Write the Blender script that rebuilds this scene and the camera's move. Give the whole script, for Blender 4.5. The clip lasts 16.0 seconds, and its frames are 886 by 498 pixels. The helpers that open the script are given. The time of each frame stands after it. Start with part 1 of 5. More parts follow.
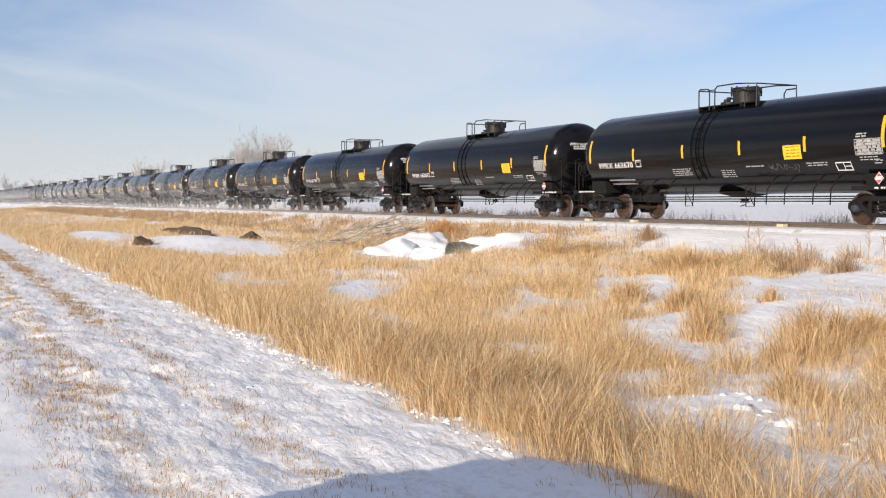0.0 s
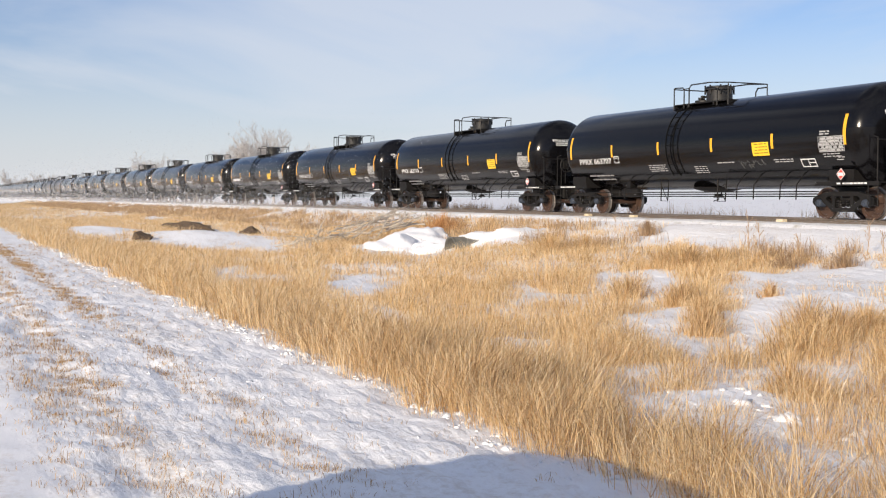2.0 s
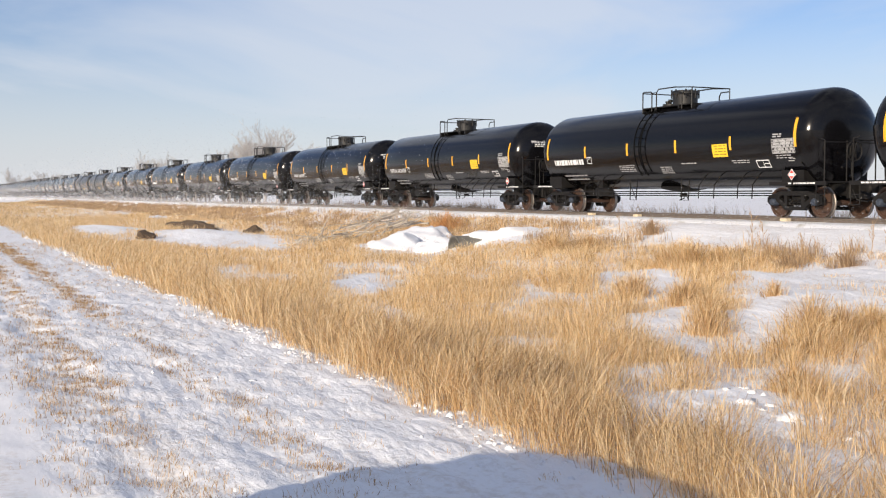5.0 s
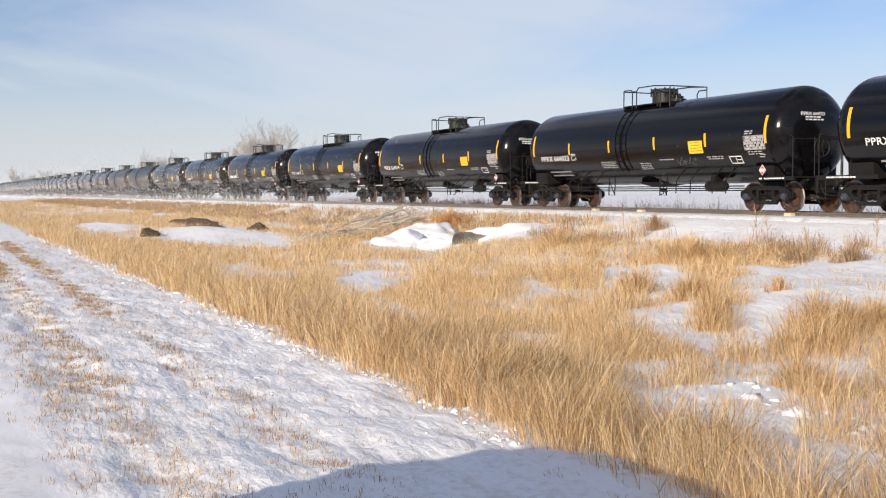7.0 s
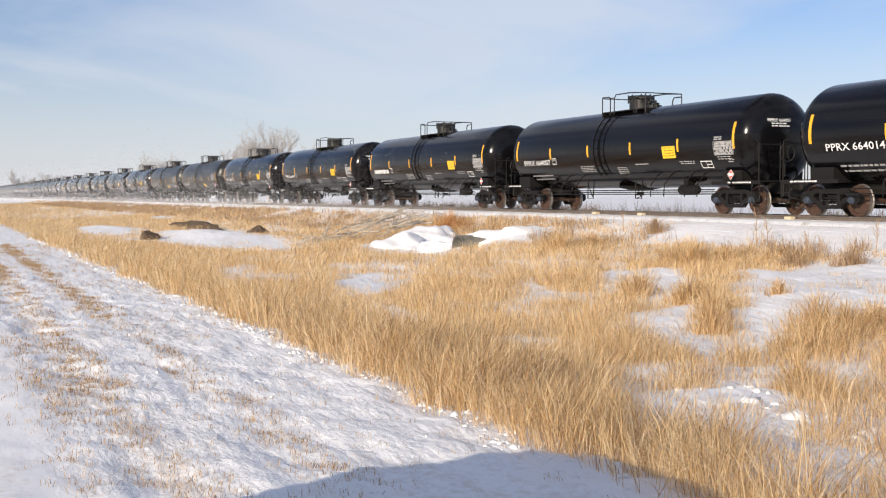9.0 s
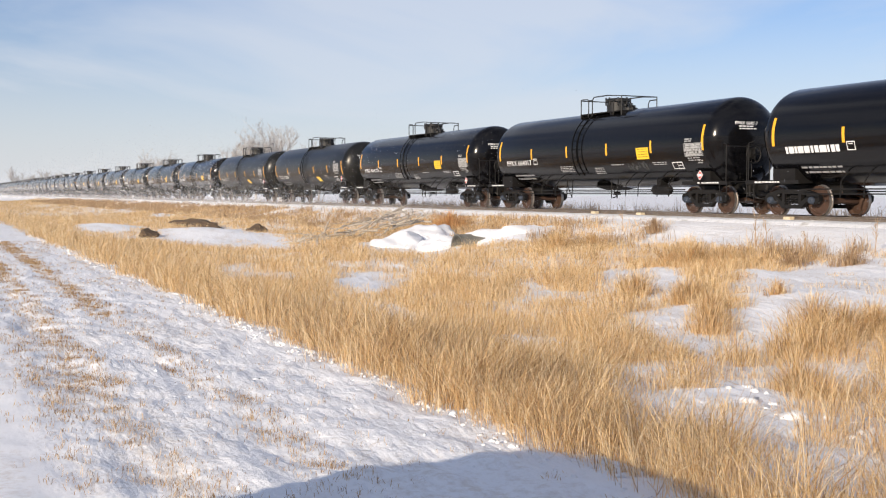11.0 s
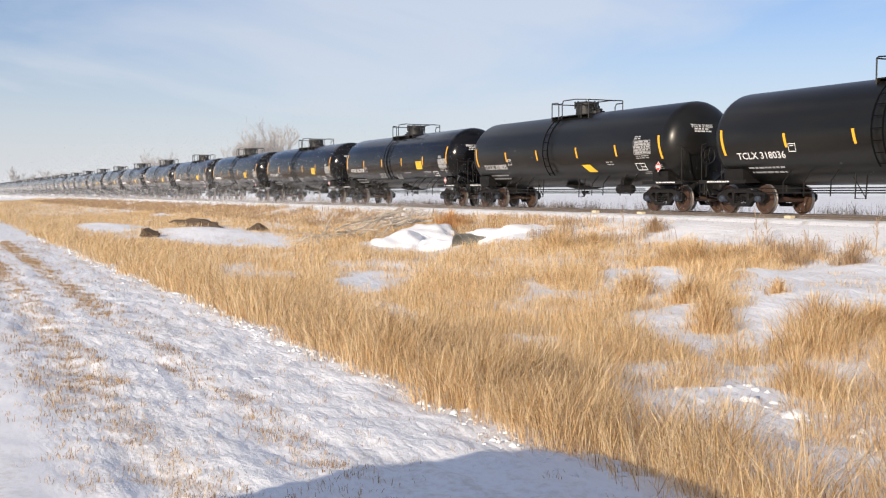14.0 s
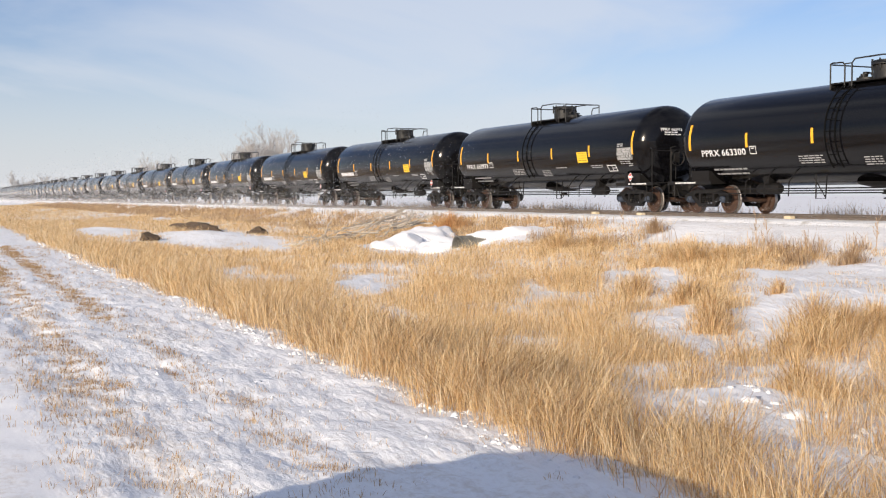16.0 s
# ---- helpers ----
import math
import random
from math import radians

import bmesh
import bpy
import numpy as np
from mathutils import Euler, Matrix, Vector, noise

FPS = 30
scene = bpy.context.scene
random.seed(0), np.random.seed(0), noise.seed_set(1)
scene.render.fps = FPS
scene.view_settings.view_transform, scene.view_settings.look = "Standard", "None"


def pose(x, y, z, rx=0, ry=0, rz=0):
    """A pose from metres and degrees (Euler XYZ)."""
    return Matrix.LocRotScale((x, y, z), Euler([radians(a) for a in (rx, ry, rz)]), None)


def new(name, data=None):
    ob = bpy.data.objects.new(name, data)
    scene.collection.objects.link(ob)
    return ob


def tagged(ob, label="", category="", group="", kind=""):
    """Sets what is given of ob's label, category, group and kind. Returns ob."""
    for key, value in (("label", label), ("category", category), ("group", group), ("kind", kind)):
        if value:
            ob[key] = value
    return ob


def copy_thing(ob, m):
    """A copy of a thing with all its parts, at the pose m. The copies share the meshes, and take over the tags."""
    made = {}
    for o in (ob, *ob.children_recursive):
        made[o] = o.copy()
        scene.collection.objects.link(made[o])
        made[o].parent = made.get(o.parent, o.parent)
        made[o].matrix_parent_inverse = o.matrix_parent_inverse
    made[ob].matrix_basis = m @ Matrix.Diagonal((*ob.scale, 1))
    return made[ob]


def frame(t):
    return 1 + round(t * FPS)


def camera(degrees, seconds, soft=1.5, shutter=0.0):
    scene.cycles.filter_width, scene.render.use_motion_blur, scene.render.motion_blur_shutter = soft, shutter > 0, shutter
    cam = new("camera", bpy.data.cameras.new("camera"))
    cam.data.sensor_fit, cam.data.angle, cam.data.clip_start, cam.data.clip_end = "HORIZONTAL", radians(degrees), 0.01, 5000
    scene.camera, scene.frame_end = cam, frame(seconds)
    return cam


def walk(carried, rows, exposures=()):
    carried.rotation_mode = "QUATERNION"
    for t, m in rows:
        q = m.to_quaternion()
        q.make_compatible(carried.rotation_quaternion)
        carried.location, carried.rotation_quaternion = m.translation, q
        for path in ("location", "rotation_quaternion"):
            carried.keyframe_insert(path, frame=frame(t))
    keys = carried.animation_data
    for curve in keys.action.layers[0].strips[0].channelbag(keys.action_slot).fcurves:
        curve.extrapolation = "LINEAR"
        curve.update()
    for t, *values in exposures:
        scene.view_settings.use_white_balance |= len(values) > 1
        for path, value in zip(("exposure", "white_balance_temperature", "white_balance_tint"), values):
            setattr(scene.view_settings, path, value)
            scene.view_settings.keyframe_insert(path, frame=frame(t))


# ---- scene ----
# The track runs along x; y points away from the road; z = 0 is the road verge.
cam = camera(42.51, 16.0, soft=1.15)
EYE = (0.0, 0.0, 1.6)
# seconds, tilt, roll, heading of a camera held by hand from one spot
PATH = [
    (0.0, -2.347, 0.154, 65.47), (0.5, -2.402, 0.124, 65.446), (1.0, -2.513, 0.187, 65.484), (1.5, -2.572, 0.226, 65.471),
    (2.0, -2.598, 0.18, 65.446), (2.5, -2.642, 0.175, 65.487), (3.0, -2.677, 0.334, 65.503), (3.5, -2.668, 0.407, 65.531),
    (4.0, -2.616, 0.41, 65.52), (4.8, -2.635, 0.26, 65.6), (5.6, -2.675, 0.06, 65.7), (6.5, -2.745, -0.069, 65.781),
    (7.0, -2.831, -0.071, 65.823), (7.5, -2.785, -0.049, 65.824), (8.0, -2.684, 0.0, 65.826), (8.5, -2.684, 0.0, 65.826),
    (9.0, -2.672, -0.007, 65.826), (10.2, -2.7, 0.12, 65.8), (11.5, -2.741, 0.232, 65.777), (12.0, -2.791, 0.215, 65.788),
    (12.5, -2.852, 0.141, 65.796), (13.0, -2.9, 0.163, 65.797), (13.5, -2.818, 0.159, 65.804), (14.0, -2.762, 0.136, 65.815),
    (14.5, -2.762, 0.12, 65.829), (15.0, -2.736, 0.072, 65.826), (15.5, -2.705, -0.084, 65.822), (16.0, -2.651, -0.19, 65.815)]
walk(cam, [(t, pose(*EYE, 90 + p, 0, h) @ pose(0, 0, 0, 0, 0, r)) for t, p, r, h in PATH])

# ---- light ----
SUN_AZ, SUN_EL = radians(32), radians(18)      # azimuth from -y towards +x
TO_SUN = Vector((math.sin(SUN_AZ) * math.cos(SUN_EL), -math.cos(SUN_AZ) * math.cos(SUN_EL), math.sin(SUN_EL)))
sun = new("sun", bpy.data.lights.new("sun", "SUN"))
sun.data.energy, sun.data.angle, sun.data.color = 4.6, radians(0.53), (1.0, 0.86, 0.68)
sun.rotation_euler = TO_SUN.to_track_quat("Z", "Y").to_euler()
scene.view_settings.exposure = 0.08

world = bpy.data.worlds.new("winter_sky")
scene.world = world
world.use_nodes = True
wn, wl = world.node_tree.nodes, world.node_tree.links
wn.clear()


def sky_world():
    out, bg = wn.new("ShaderNodeOutputWorld"), wn.new("ShaderNodeBackground")
    sky = wn.new("ShaderNodeTexSky")
    sky.sky_type, sky.sun_disc = "NISHITA", False
    sky.sun_elevation, sky.sun_rotation = SUN_EL, radians(180) - SUN_AZ
    sky.air_density, sky.dust_density, sky.ozone_density = 1.0, 0.4, 4.0
    tc, sep = wn.new("ShaderNodeTexCoord"), wn.new("ShaderNodeSeparateXYZ")
    wl.new(tc.outputs["Generated"], sep.inputs[0])
    # thin cirrus in long streaks that climb from south-west to north-east
    mp = wn.new("ShaderNodeMapping"); mp.vector_type = "TEXTURE"
    mp.inputs["Rotation"].default_value = (radians(-17), 0, radians(65))
    mp.inputs["Scale"].default_value = (0.42, 0.9, 0.115)
    mp.inputs["Location"].default_value = (0.3, 0.1, 0.05)
    wl.new(tc.outputs["Generated"], mp.inputs[0])
    nz = wn.new("ShaderNodeTexNoise")
    nz.inputs["Scale"].default_value, nz.inputs["Detail"].default_value = 1.0, 6
    nz.inputs["Roughness"].default_value, nz.inputs["Distortion"].default_value = 0.52, 0.6
    wl.new(mp.outputs[0], nz.inputs["Vector"])
    rp = wn.new("ShaderNodeValToRGB")
    rp.color_ramp.elements[0].position, rp.color_ramp.elements[1].position = 0.40, 0.63
    rp.color_ramp.elements[0].color, rp.color_ramp.elements[1].color = (0.04,) * 3 + (1,), (0.68,) * 3 + (1,)
    wl.new(nz.outputs["Fac"], rp.inputs[0])
    # haze low over the snowfields
    hz = wn.new("ShaderNodeMapRange")
    hz.inputs["From Min"].default_value, hz.inputs["From Max"].default_value = 0.0, 0.16
    hz.inputs["To Min"].default_value, hz.inputs["To Max"].default_value = 0.85, 0.0
    wl.new(sep.outputs["Z"], hz.inputs["Value"])
    mxx = wn.new("ShaderNodeMath"); mxx.operation = "MAXIMUM"
    wl.new(rp.outputs[0], mxx.inputs[0]); wl.new(hz.outputs[0], mxx.inputs[1])
    wb = wn.new("ShaderNodeMix"); wb.data_type, wb.blend_type = "RGBA", "MULTIPLY"
    wb.inputs["Factor"].default_value, wb.inputs["B"].default_value = 1.0, (1.14, 1.01, 1.10, 1)
    wl.new(sky.outputs[0], wb.inputs["A"])
    mix = wn.new("ShaderNodeMix"); mix.data_type = "RGBA"
    mix.inputs["B"].default_value = (6.5, 6.8, 7.4, 1)
    wl.new(mxx.outputs[0], mix.inputs["Factor"]); wl.new(wb.outputs["Result"], mix.inputs["A"])
    wl.new(mix.outputs["Result"], bg.inputs["Color"])
    bg.inputs["Strength"].default_value = 0.105
    wl.new(bg.outputs[0], out.inputs[0])


sky_world()


# ---- materials ----
def nodes_of(name):
    m = bpy.data.materials.new(name)
    m.use_nodes = True
    return m, m.node_tree.nodes, m.node_tree.links, m.node_tree.nodes["Principled BSDF"]


def ramp(n, stops):
    r = n.new("ShaderNodeValToRGB")
    e = r.color_ramp.elements
    while len(e) < len(stops):
        e.new(0.5)
    for el, (p, c) in zip(e, stops):
        el.position, el.color = p, (*c, 1)
    return r


def surface(name, dark, light, rough=0.7, metal=0.0, scale=3.0, bump=0.0, bump_scale=30.0, spec=0.5, stretch=(1, 1, 1),
            island=0.0, coat=0.0, dirt=None, dirt_at=(0.55, 0.75)):
    """A procedural surface: two scales of noise between two tones, relief, and patches of dirt."""
    m, n, l, b = nodes_of(name)
    tc, mp = n.new("ShaderNodeTexCoord"), n.new("ShaderNodeMapping")
    mp.inputs["Scale"].default_value = stretch
    l.new(tc.outputs["Object"], mp.inputs[0])
    big, fine = n.new("ShaderNodeTexNoise"), n.new("ShaderNodeTexNoise")
    big.inputs["Scale"].default_value, big.inputs["Detail"].default_value = scale, 5
    fine.inputs["Scale"].default_value, fine.inputs["Detail"].default_value = scale * 9, 4
    l.new(mp.outputs[0], big.inputs["Vector"]); l.new(mp.outputs[0], fine.inputs["Vector"])
    av = n.new("ShaderNodeMix"); av.data_type = "FLOAT"; av.inputs["Factor"].default_value = 0.4
    l.new(big.outputs["Fac"], av.inputs["A"]); l.new(fine.outputs["Fac"], av.inputs["B"])
    val = av.outputs["Result"]
    if island:
        g = n.new("ShaderNodeNewGeometry")
        im = n.new("ShaderNodeMix"); im.data_type = "FLOAT"; im.inputs["Factor"].default_value = island
        l.new(val, im.inputs["A"]); l.new(g.outputs["Random Per Island"], im.inputs["B"])
        val = im.outputs["Result"]
    r = ramp(n, [(0.25, dark), (0.75, light)])
    l.new(val, r.inputs[0])
    col = r.outputs[0]
    if dirt:
        dn = n.new("ShaderNodeTexNoise")
        dn.inputs["Scale"].default_value, dn.inputs["Detail"].default_value = scale * 0.6, 8
        l.new(mp.outputs[0], dn.inputs["Vector"])
        dr = ramp(n, [(dirt_at[0], (0, 0, 0)), (dirt_at[1], (1, 1, 1))])
        l.new(dn.outputs["Fac"], dr.inputs[0])
        dm = n.new("ShaderNodeMix"); dm.data_type = "RGBA"; dm.inputs["B"].default_value = (*dirt, 1)
        l.new(dr.outputs[0], dm.inputs["Factor"]); l.new(col, dm.inputs["A"])
        col = dm.outputs["Result"]
    l.new(col, b.inputs["Base Color"])
    b.inputs["Roughness"].default_value, b.inputs["Metallic"].default_value = rough, metal
    b.inputs["Specular IOR Level"].default_value = spec
    b.inputs["Coat Weight"].default_value = coat
    b.inputs["Coat Roughness"].default_value = 0.08
    if bump:
        bn, bp = n.new("ShaderNodeTexNoise"), n.new("ShaderNodeBump")
        bn.inputs["Scale"].default_value, bn.inputs["Detail"].default_value = bump_scale, 6
        l.new(mp.outputs[0], bn.inputs["Vector"]); l.new(bn.outputs["Fac"], bp.inputs["Height"])
        bp.inputs["Strength"].default_value, bp.inputs["Distance"].default_value = 1.0, bump
        l.new(bp.outputs[0], b.inputs["Normal"])
    return m


def snow_ground():
    """Wind-packed snow; straw shows through in streaks along the verge and between the stems."""
    m, n, l, b = nodes_of("snow_ground")
    tc = n.new("ShaderNodeTexCoord")
    sep = n.new("ShaderNodeSeparateXYZ"); l.new(tc.outputs["Object"], sep.inputs[0])
    mp = n.new("ShaderNodeMapping"); mp.inputs["Scale"].default_value = (0.35, 1.5, 1)
    l.new(tc.outputs["Object"], mp.inputs[0])
    s1, s2, s3 = (n.new("ShaderNodeTexNoise") for _ in range(3))
    for s, sc, de in ((s1, 0.9, 6), (s2, 14, 6), (s3, 60, 4)):
        s.inputs["Scale"].default_value, s.inputs["Detail"].default_value = sc, de
        s.inputs["Roughness"].default_value = 0.65
    l.new(mp.outputs[0], s1.inputs["Vector"])
    l.new(tc.outputs["Object"], s2.inputs["Vector"]); l.new(tc.outputs["Object"], s3.inputs["Vector"])
    mul = n.new("ShaderNodeMath"); mul.operation = "MULTIPLY"
    l.new(s1.outputs["Fac"], mul.inputs[0]); l.new(s2.outputs["Fac"], mul.inputs[1])
    r = ramp(n, [(0.25, (0, 0, 0)), (0.38, (1, 1, 1))])
    l.new(mul.outputs[0], r.inputs[0])
    # under the grass of the ditch the straw litter shows more
    d1, d2 = n.new("ShaderNodeMapRange"), n.new("ShaderNodeMapRange")
    for d, a, c in ((d1, 3.7, 4.6), (d2, 21.5, 19.0)):
        d.inputs["From Min"].default_value, d.inputs["From Max"].default_value = a, c
        l.new(sep.outputs["Y"], d.inputs["Value"])
    dm = n.new("ShaderNodeMath"); dm.operation = "MULTIPLY"
    l.new(d1.outputs[0], dm.inputs[0]); l.new(d2.outputs[0], dm.inputs[1])
    k = n.new("ShaderNodeMath"); k.operation = "MULTIPLY_ADD"; k.inputs[1].default_value = 0.12; k.inputs[2].default_value = 0.30
    l.new(dm.outputs[0], k.inputs[0])
    f = n.new("ShaderNodeMath"); f.operation = "MULTIPLY"
    l.new(r.outputs[0], f.inputs[0]); l.new(k.outputs[0], f.inputs[1])
    mix = n.new("ShaderNodeMix"); mix.data_type = "RGBA"
    mix.inputs["A"].default_value, mix.inputs["B"].default_value = (0.89, 0.89, 0.91, 1), (0.40, 0.29, 0.17, 1)
    l.new(f.outputs[0], mix.inputs["Factor"]); l.new(mix.outputs["Result"], b.inputs["Base Color"])
    b.inputs["Roughness"].default_value = 0.75
    b.inputs["Specular IOR Level"].default_value = 0.25
    # wind ripples and trampled lumps, smoother where the road begins
    mp2 = n.new("ShaderNodeMapping"); mp2.inputs["Scale"].default_value = (0.45, 1.3, 1); mp2.inputs["Rotation"].default_value = (0, 0, radians(12))
    l.new(tc.outputs["Object"], mp2.inputs[0])
    s4 = n.new("ShaderNodeTexNoise")
    s4.inputs["Scale"].default_value, s4.inputs["Detail"].default_value, s4.inputs["Roughness"].default_value = 4.2, 3, 0.5
    l.new(mp2.outputs[0], s4.inputs["Vector"])
    add = n.new("ShaderNodeMath"); add.operation = "MULTIPLY_ADD"; add.inputs[1].default_value = 0.2
    l.new(s3.outputs["Fac"], add.inputs[0]); l.new(s2.outputs["Fac"], add.inputs[2])
    add2 = n.new("ShaderNodeMath"); add2.operation = "MULTIPLY_ADD"; add2.inputs[1].default_value = 3.2
    l.new(s4.outputs["Fac"], add2.inputs[0]); l.new(add.outputs[0], add2.inputs[2])
    calm = n.new("ShaderNodeMapRange")
    for key, val in (("From Min", 0.50), ("From Max", 0.95), ("To Min", 0.12), ("To Max", 1.0)):
        calm.inputs[key].default_value = val
    l.new(sep.outputs["Y"], calm.inputs["Value"])
    bp = n.new("ShaderNodeBump"); bp.inputs["Distance"].default_value = 0.015
    l.new(calm.outputs[0], bp.inputs["Strength"])
    l.new(add2.outputs[0], bp.inputs["Height"]); l.new(bp.outputs[0], b.inputs["Normal"])
    return m


def straw(name, stops):
    """Dry grass: every blade takes its own tone between straw and russet."""
    m, n, l, b = nodes_of(name)
    g = n.new("ShaderNodeNewGeometry")
    tc, nz = n.new("ShaderNodeTexCoord"), n.new("ShaderNodeTexNoise")
    nz.inputs["Scale"].default_value, nz.inputs["Detail"].default_value = 0.55, 4
    l.new(tc.outputs["Object"], nz.inputs["Vector"])
    im = n.new("ShaderNodeMix"); im.data_type = "FLOAT"; im.inputs["Factor"].default_value = 0.22
    l.new(g.outputs["Random Per Island"], im.inputs["A"]); l.new(nz.outputs["Fac"], im.inputs["B"])
    r = ramp(n, stops)
    l.new(im.outputs["Result"], r.inputs[0]); l.new(r.outputs[0], b.inputs["Base Color"])
    b.inputs["Roughness"].default_value, b.inputs["Specular IOR Level"].default_value = 0.6, 0.3
    tr, mx = n.new("ShaderNodeBsdfTranslucent"), n.new("ShaderNodeMixShader")
    mx.inputs[0].default_value = 0.3
    l.new(r.outputs[0], tr.inputs["Color"]); l.new(b.outputs[0], mx.inputs[1]); l.new(tr.outputs[0], mx.inputs[2])
    l.new(mx.outputs[0], n["Material Output"].inputs["Surface"])
    return m


SNOW = snow_ground()
CRUST = surface("snow_crust", (0.80, 0.81, 0.84), (0.90, 0.90, 0.92), 0.7, scale=4, bump=0.03, bump_scale=18, spec=0.25)


def powder(name, alpha):
    """Fine blown powder: each puff lets most of the light through."""
    m, n, l, b = nodes_of(name)
    b.inputs["Base Color"].default_value, b.inputs["Roughness"].default_value = (0.86, 0.88, 0.92, 1), 1.0
    b.inputs["Specular IOR Level"].default_value, b.inputs["Alpha"].default_value = 0.0, alpha
    return m


DRIFT, AIRY = powder("drifting_snow", 0.26), powder("airborne_snow", 0.13)
STRAW = straw("dry_grass", [(0.10, (0.24, 0.13, 0.05)), (0.33, (0.68, 0.44, 0.205)), (0.56, (0.86, 0.62, 0.33)), (0.82, (0.94, 0.78, 0.53))])
BROWN = straw("brown_dry_grass", [(0.10, (0.21, 0.115, 0.05)), (0.34, (0.58, 0.36, 0.165)), (0.58, (0.84, 0.60, 0.32)), (0.84, (0.95, 0.78, 0.52))])
STUBBLE = straw("pale_stubble", [(0.2, (0.26, 0.15, 0.07)), (0.55, (0.50, 0.33, 0.17)), (0.9, (0.70, 0.52, 0.31))])
WEED = straw("dry_weeds", [(0.2, (0.30, 0.20, 0.12)), (0.6, (0.55, 0.38, 0.23)), (0.9, (0.70, 0.53, 0.35))])
RUSSET = straw("russet_dry_grass", [(0.1, (0.42, 0.20, 0.08)), (0.4, (0.70, 0.40, 0.18)), (0.8, (0.86, 0.58, 0.30))])
BLACK = surface("glossy_black_tank_paint", (0.0035, 0.0035, 0.0045), (0.006, 0.006, 0.007), 0.16, scale=0.8, spec=0.27, stretch=(0.4, 1, 1.6),
                dirt=(0.010, 0.009, 0.008), dirt_at=(0.55, 0.85))
SATIN = surface("satin_black_tank_paint", (0.007, 0.007, 0.007), (0.012, 0.012, 0.0115), 0.30, scale=0.9, spec=0.28, stretch=(0.4, 1, 1.6),
                dirt=(0.022, 0.020, 0.017), dirt_at=(0.50, 0.85))
UNDER = surface("sooty_black_steel", (0.004, 0.004, 0.004), (0.013, 0.011, 0.010), 0.65, spec=0.3, scale=5, bump=0.004, bump_scale=60)
FITTING = surface("grimy_steel_fittings", (0.008, 0.008, 0.009), (0.026, 0.025, 0.024), 0.55, metal=0.1, scale=6, bump=0.004)
LADDER = surface("dull_black_ladder_steel", (0.003, 0.003, 0.003), (0.006, 0.006, 0.006), 0.9, spec=0.08, scale=5)
RUST = surface("brown_rusted_wheel_steel", (0.028, 0.015, 0.010), (0.088, 0.043, 0.025), 0.7, scale=5, bump=0.004, bump_scale=50)
TREAD = surface("polished_wheel_tread", (0.26, 0.22, 0.19), (0.42, 0.38, 0.34), 0.4, metal=0.8, scale=4)
BLUE = surface("blue_bearing_paint", (0.025, 0.034, 0.052), (0.055, 0.07, 0.10), 0.65, scale=12)
YELLOW = surface("yellow_reflective_sheeting", (0.80, 0.38, 0.02), (0.92, 0.47, 0.03), 0.45, scale=20)
PANEL = surface("yellow_decal", (0.86, 0.52, 0.02), (0.95, 0.60, 0.04), 0.5, scale=12)
INK = surface("dark_print", (0.25, 0.15, 0.01), (0.32, 0.2, 0.02), 0.6, scale=20)
WHITE = surface("white_stencil_paint", (0.62, 0.62, 0.62), (0.82, 0.82, 0.82), 0.55, scale=9)
GREYPAINT = surface("faded_white_print", (0.26, 0.26, 0.26), (0.48, 0.48, 0.48), 0.6, scale=9)
CHALK = surface("grey_paint_scrawl", (0.05, 0.05, 0.05), (0.11, 0.11, 0.11), 0.7, scale=9)
RED = surface("red_placard", (0.62, 0.05, 0.04), (0.75, 0.09, 0.06), 0.5, scale=12)
RAILSTEEL = surface("rail_steel", (0.13, 0.105, 0.085), (0.25, 0.20, 0.16), 0.5, metal=0.5, scale=6)
TIE = surface("weathered_timber_tie", (0.10, 0.075, 0.05), (0.22, 0.17, 0.12), 0.85, scale=4, bump=0.008, stretch=(4, 1, 1),
              dirt=(0.8, 0.8, 0.82), dirt_at=(0.32, 0.46))
PALETAN = surface("pale_tan_blocks", (0.52, 0.42, 0.27), (0.72, 0.62, 0.45), 0.8, scale=6, bump=0.004, stretch=(5, 1, 1))
BALLAST = surface("snowy_gravel_ballast", (0.42, 0.39, 0.36), (0.70, 0.68, 0.66), 0.9, scale=3, bump=0.03, bump_scale=22, dirt=(0.84, 0.84, 0.86), dirt_at=(0.28, 0.45))
# tree colour paled to put the distance haze into it
BARK = surface("haze_paled_twigs", (0.36, 0.33, 0.31), (0.52, 0.49, 0.46), 0.9, scale=2)
DEADWOOD = surface("grey_dead_branches", (0.24, 0.20, 0.16), (0.66, 0.60, 0.52), 0.9, scale=6, bump=0.006)
EARTH = surface("bare_brown_earth", (0.05, 0.036, 0.025), (0.15, 0.10, 0.062), 0.95, scale=5, bump=0.03, bump_scale=25)
ZINC = surface("galvanised_corrugated_steel", (0.11, 0.105, 0.09), (0.25, 0.24, 0.21), 0.6, metal=0.4, scale=5)
CARPAINT = surface("dark_blue_car_paint", (0.02, 0.03, 0.06), (0.03, 0.045, 0.085), 0.25, scale=3, coat=0.6)
RUBBER = surface("black_rubber", (0.015, 0.015, 0.015), (0.03, 0.03, 0.03), 0.85, scale=9)


def glass():
    m, n, l, b = nodes_of("car_glass")
    b.inputs["Base Color"].default_value = (0.05, 0.06, 0.06, 1)
    b.inputs["Roughness"].default_value, b.inputs["IOR"].default_value = 0.03, 1.5
    b.inputs["Transmission Weight"].default_value = 0.4
    return m


GLASS = glass()


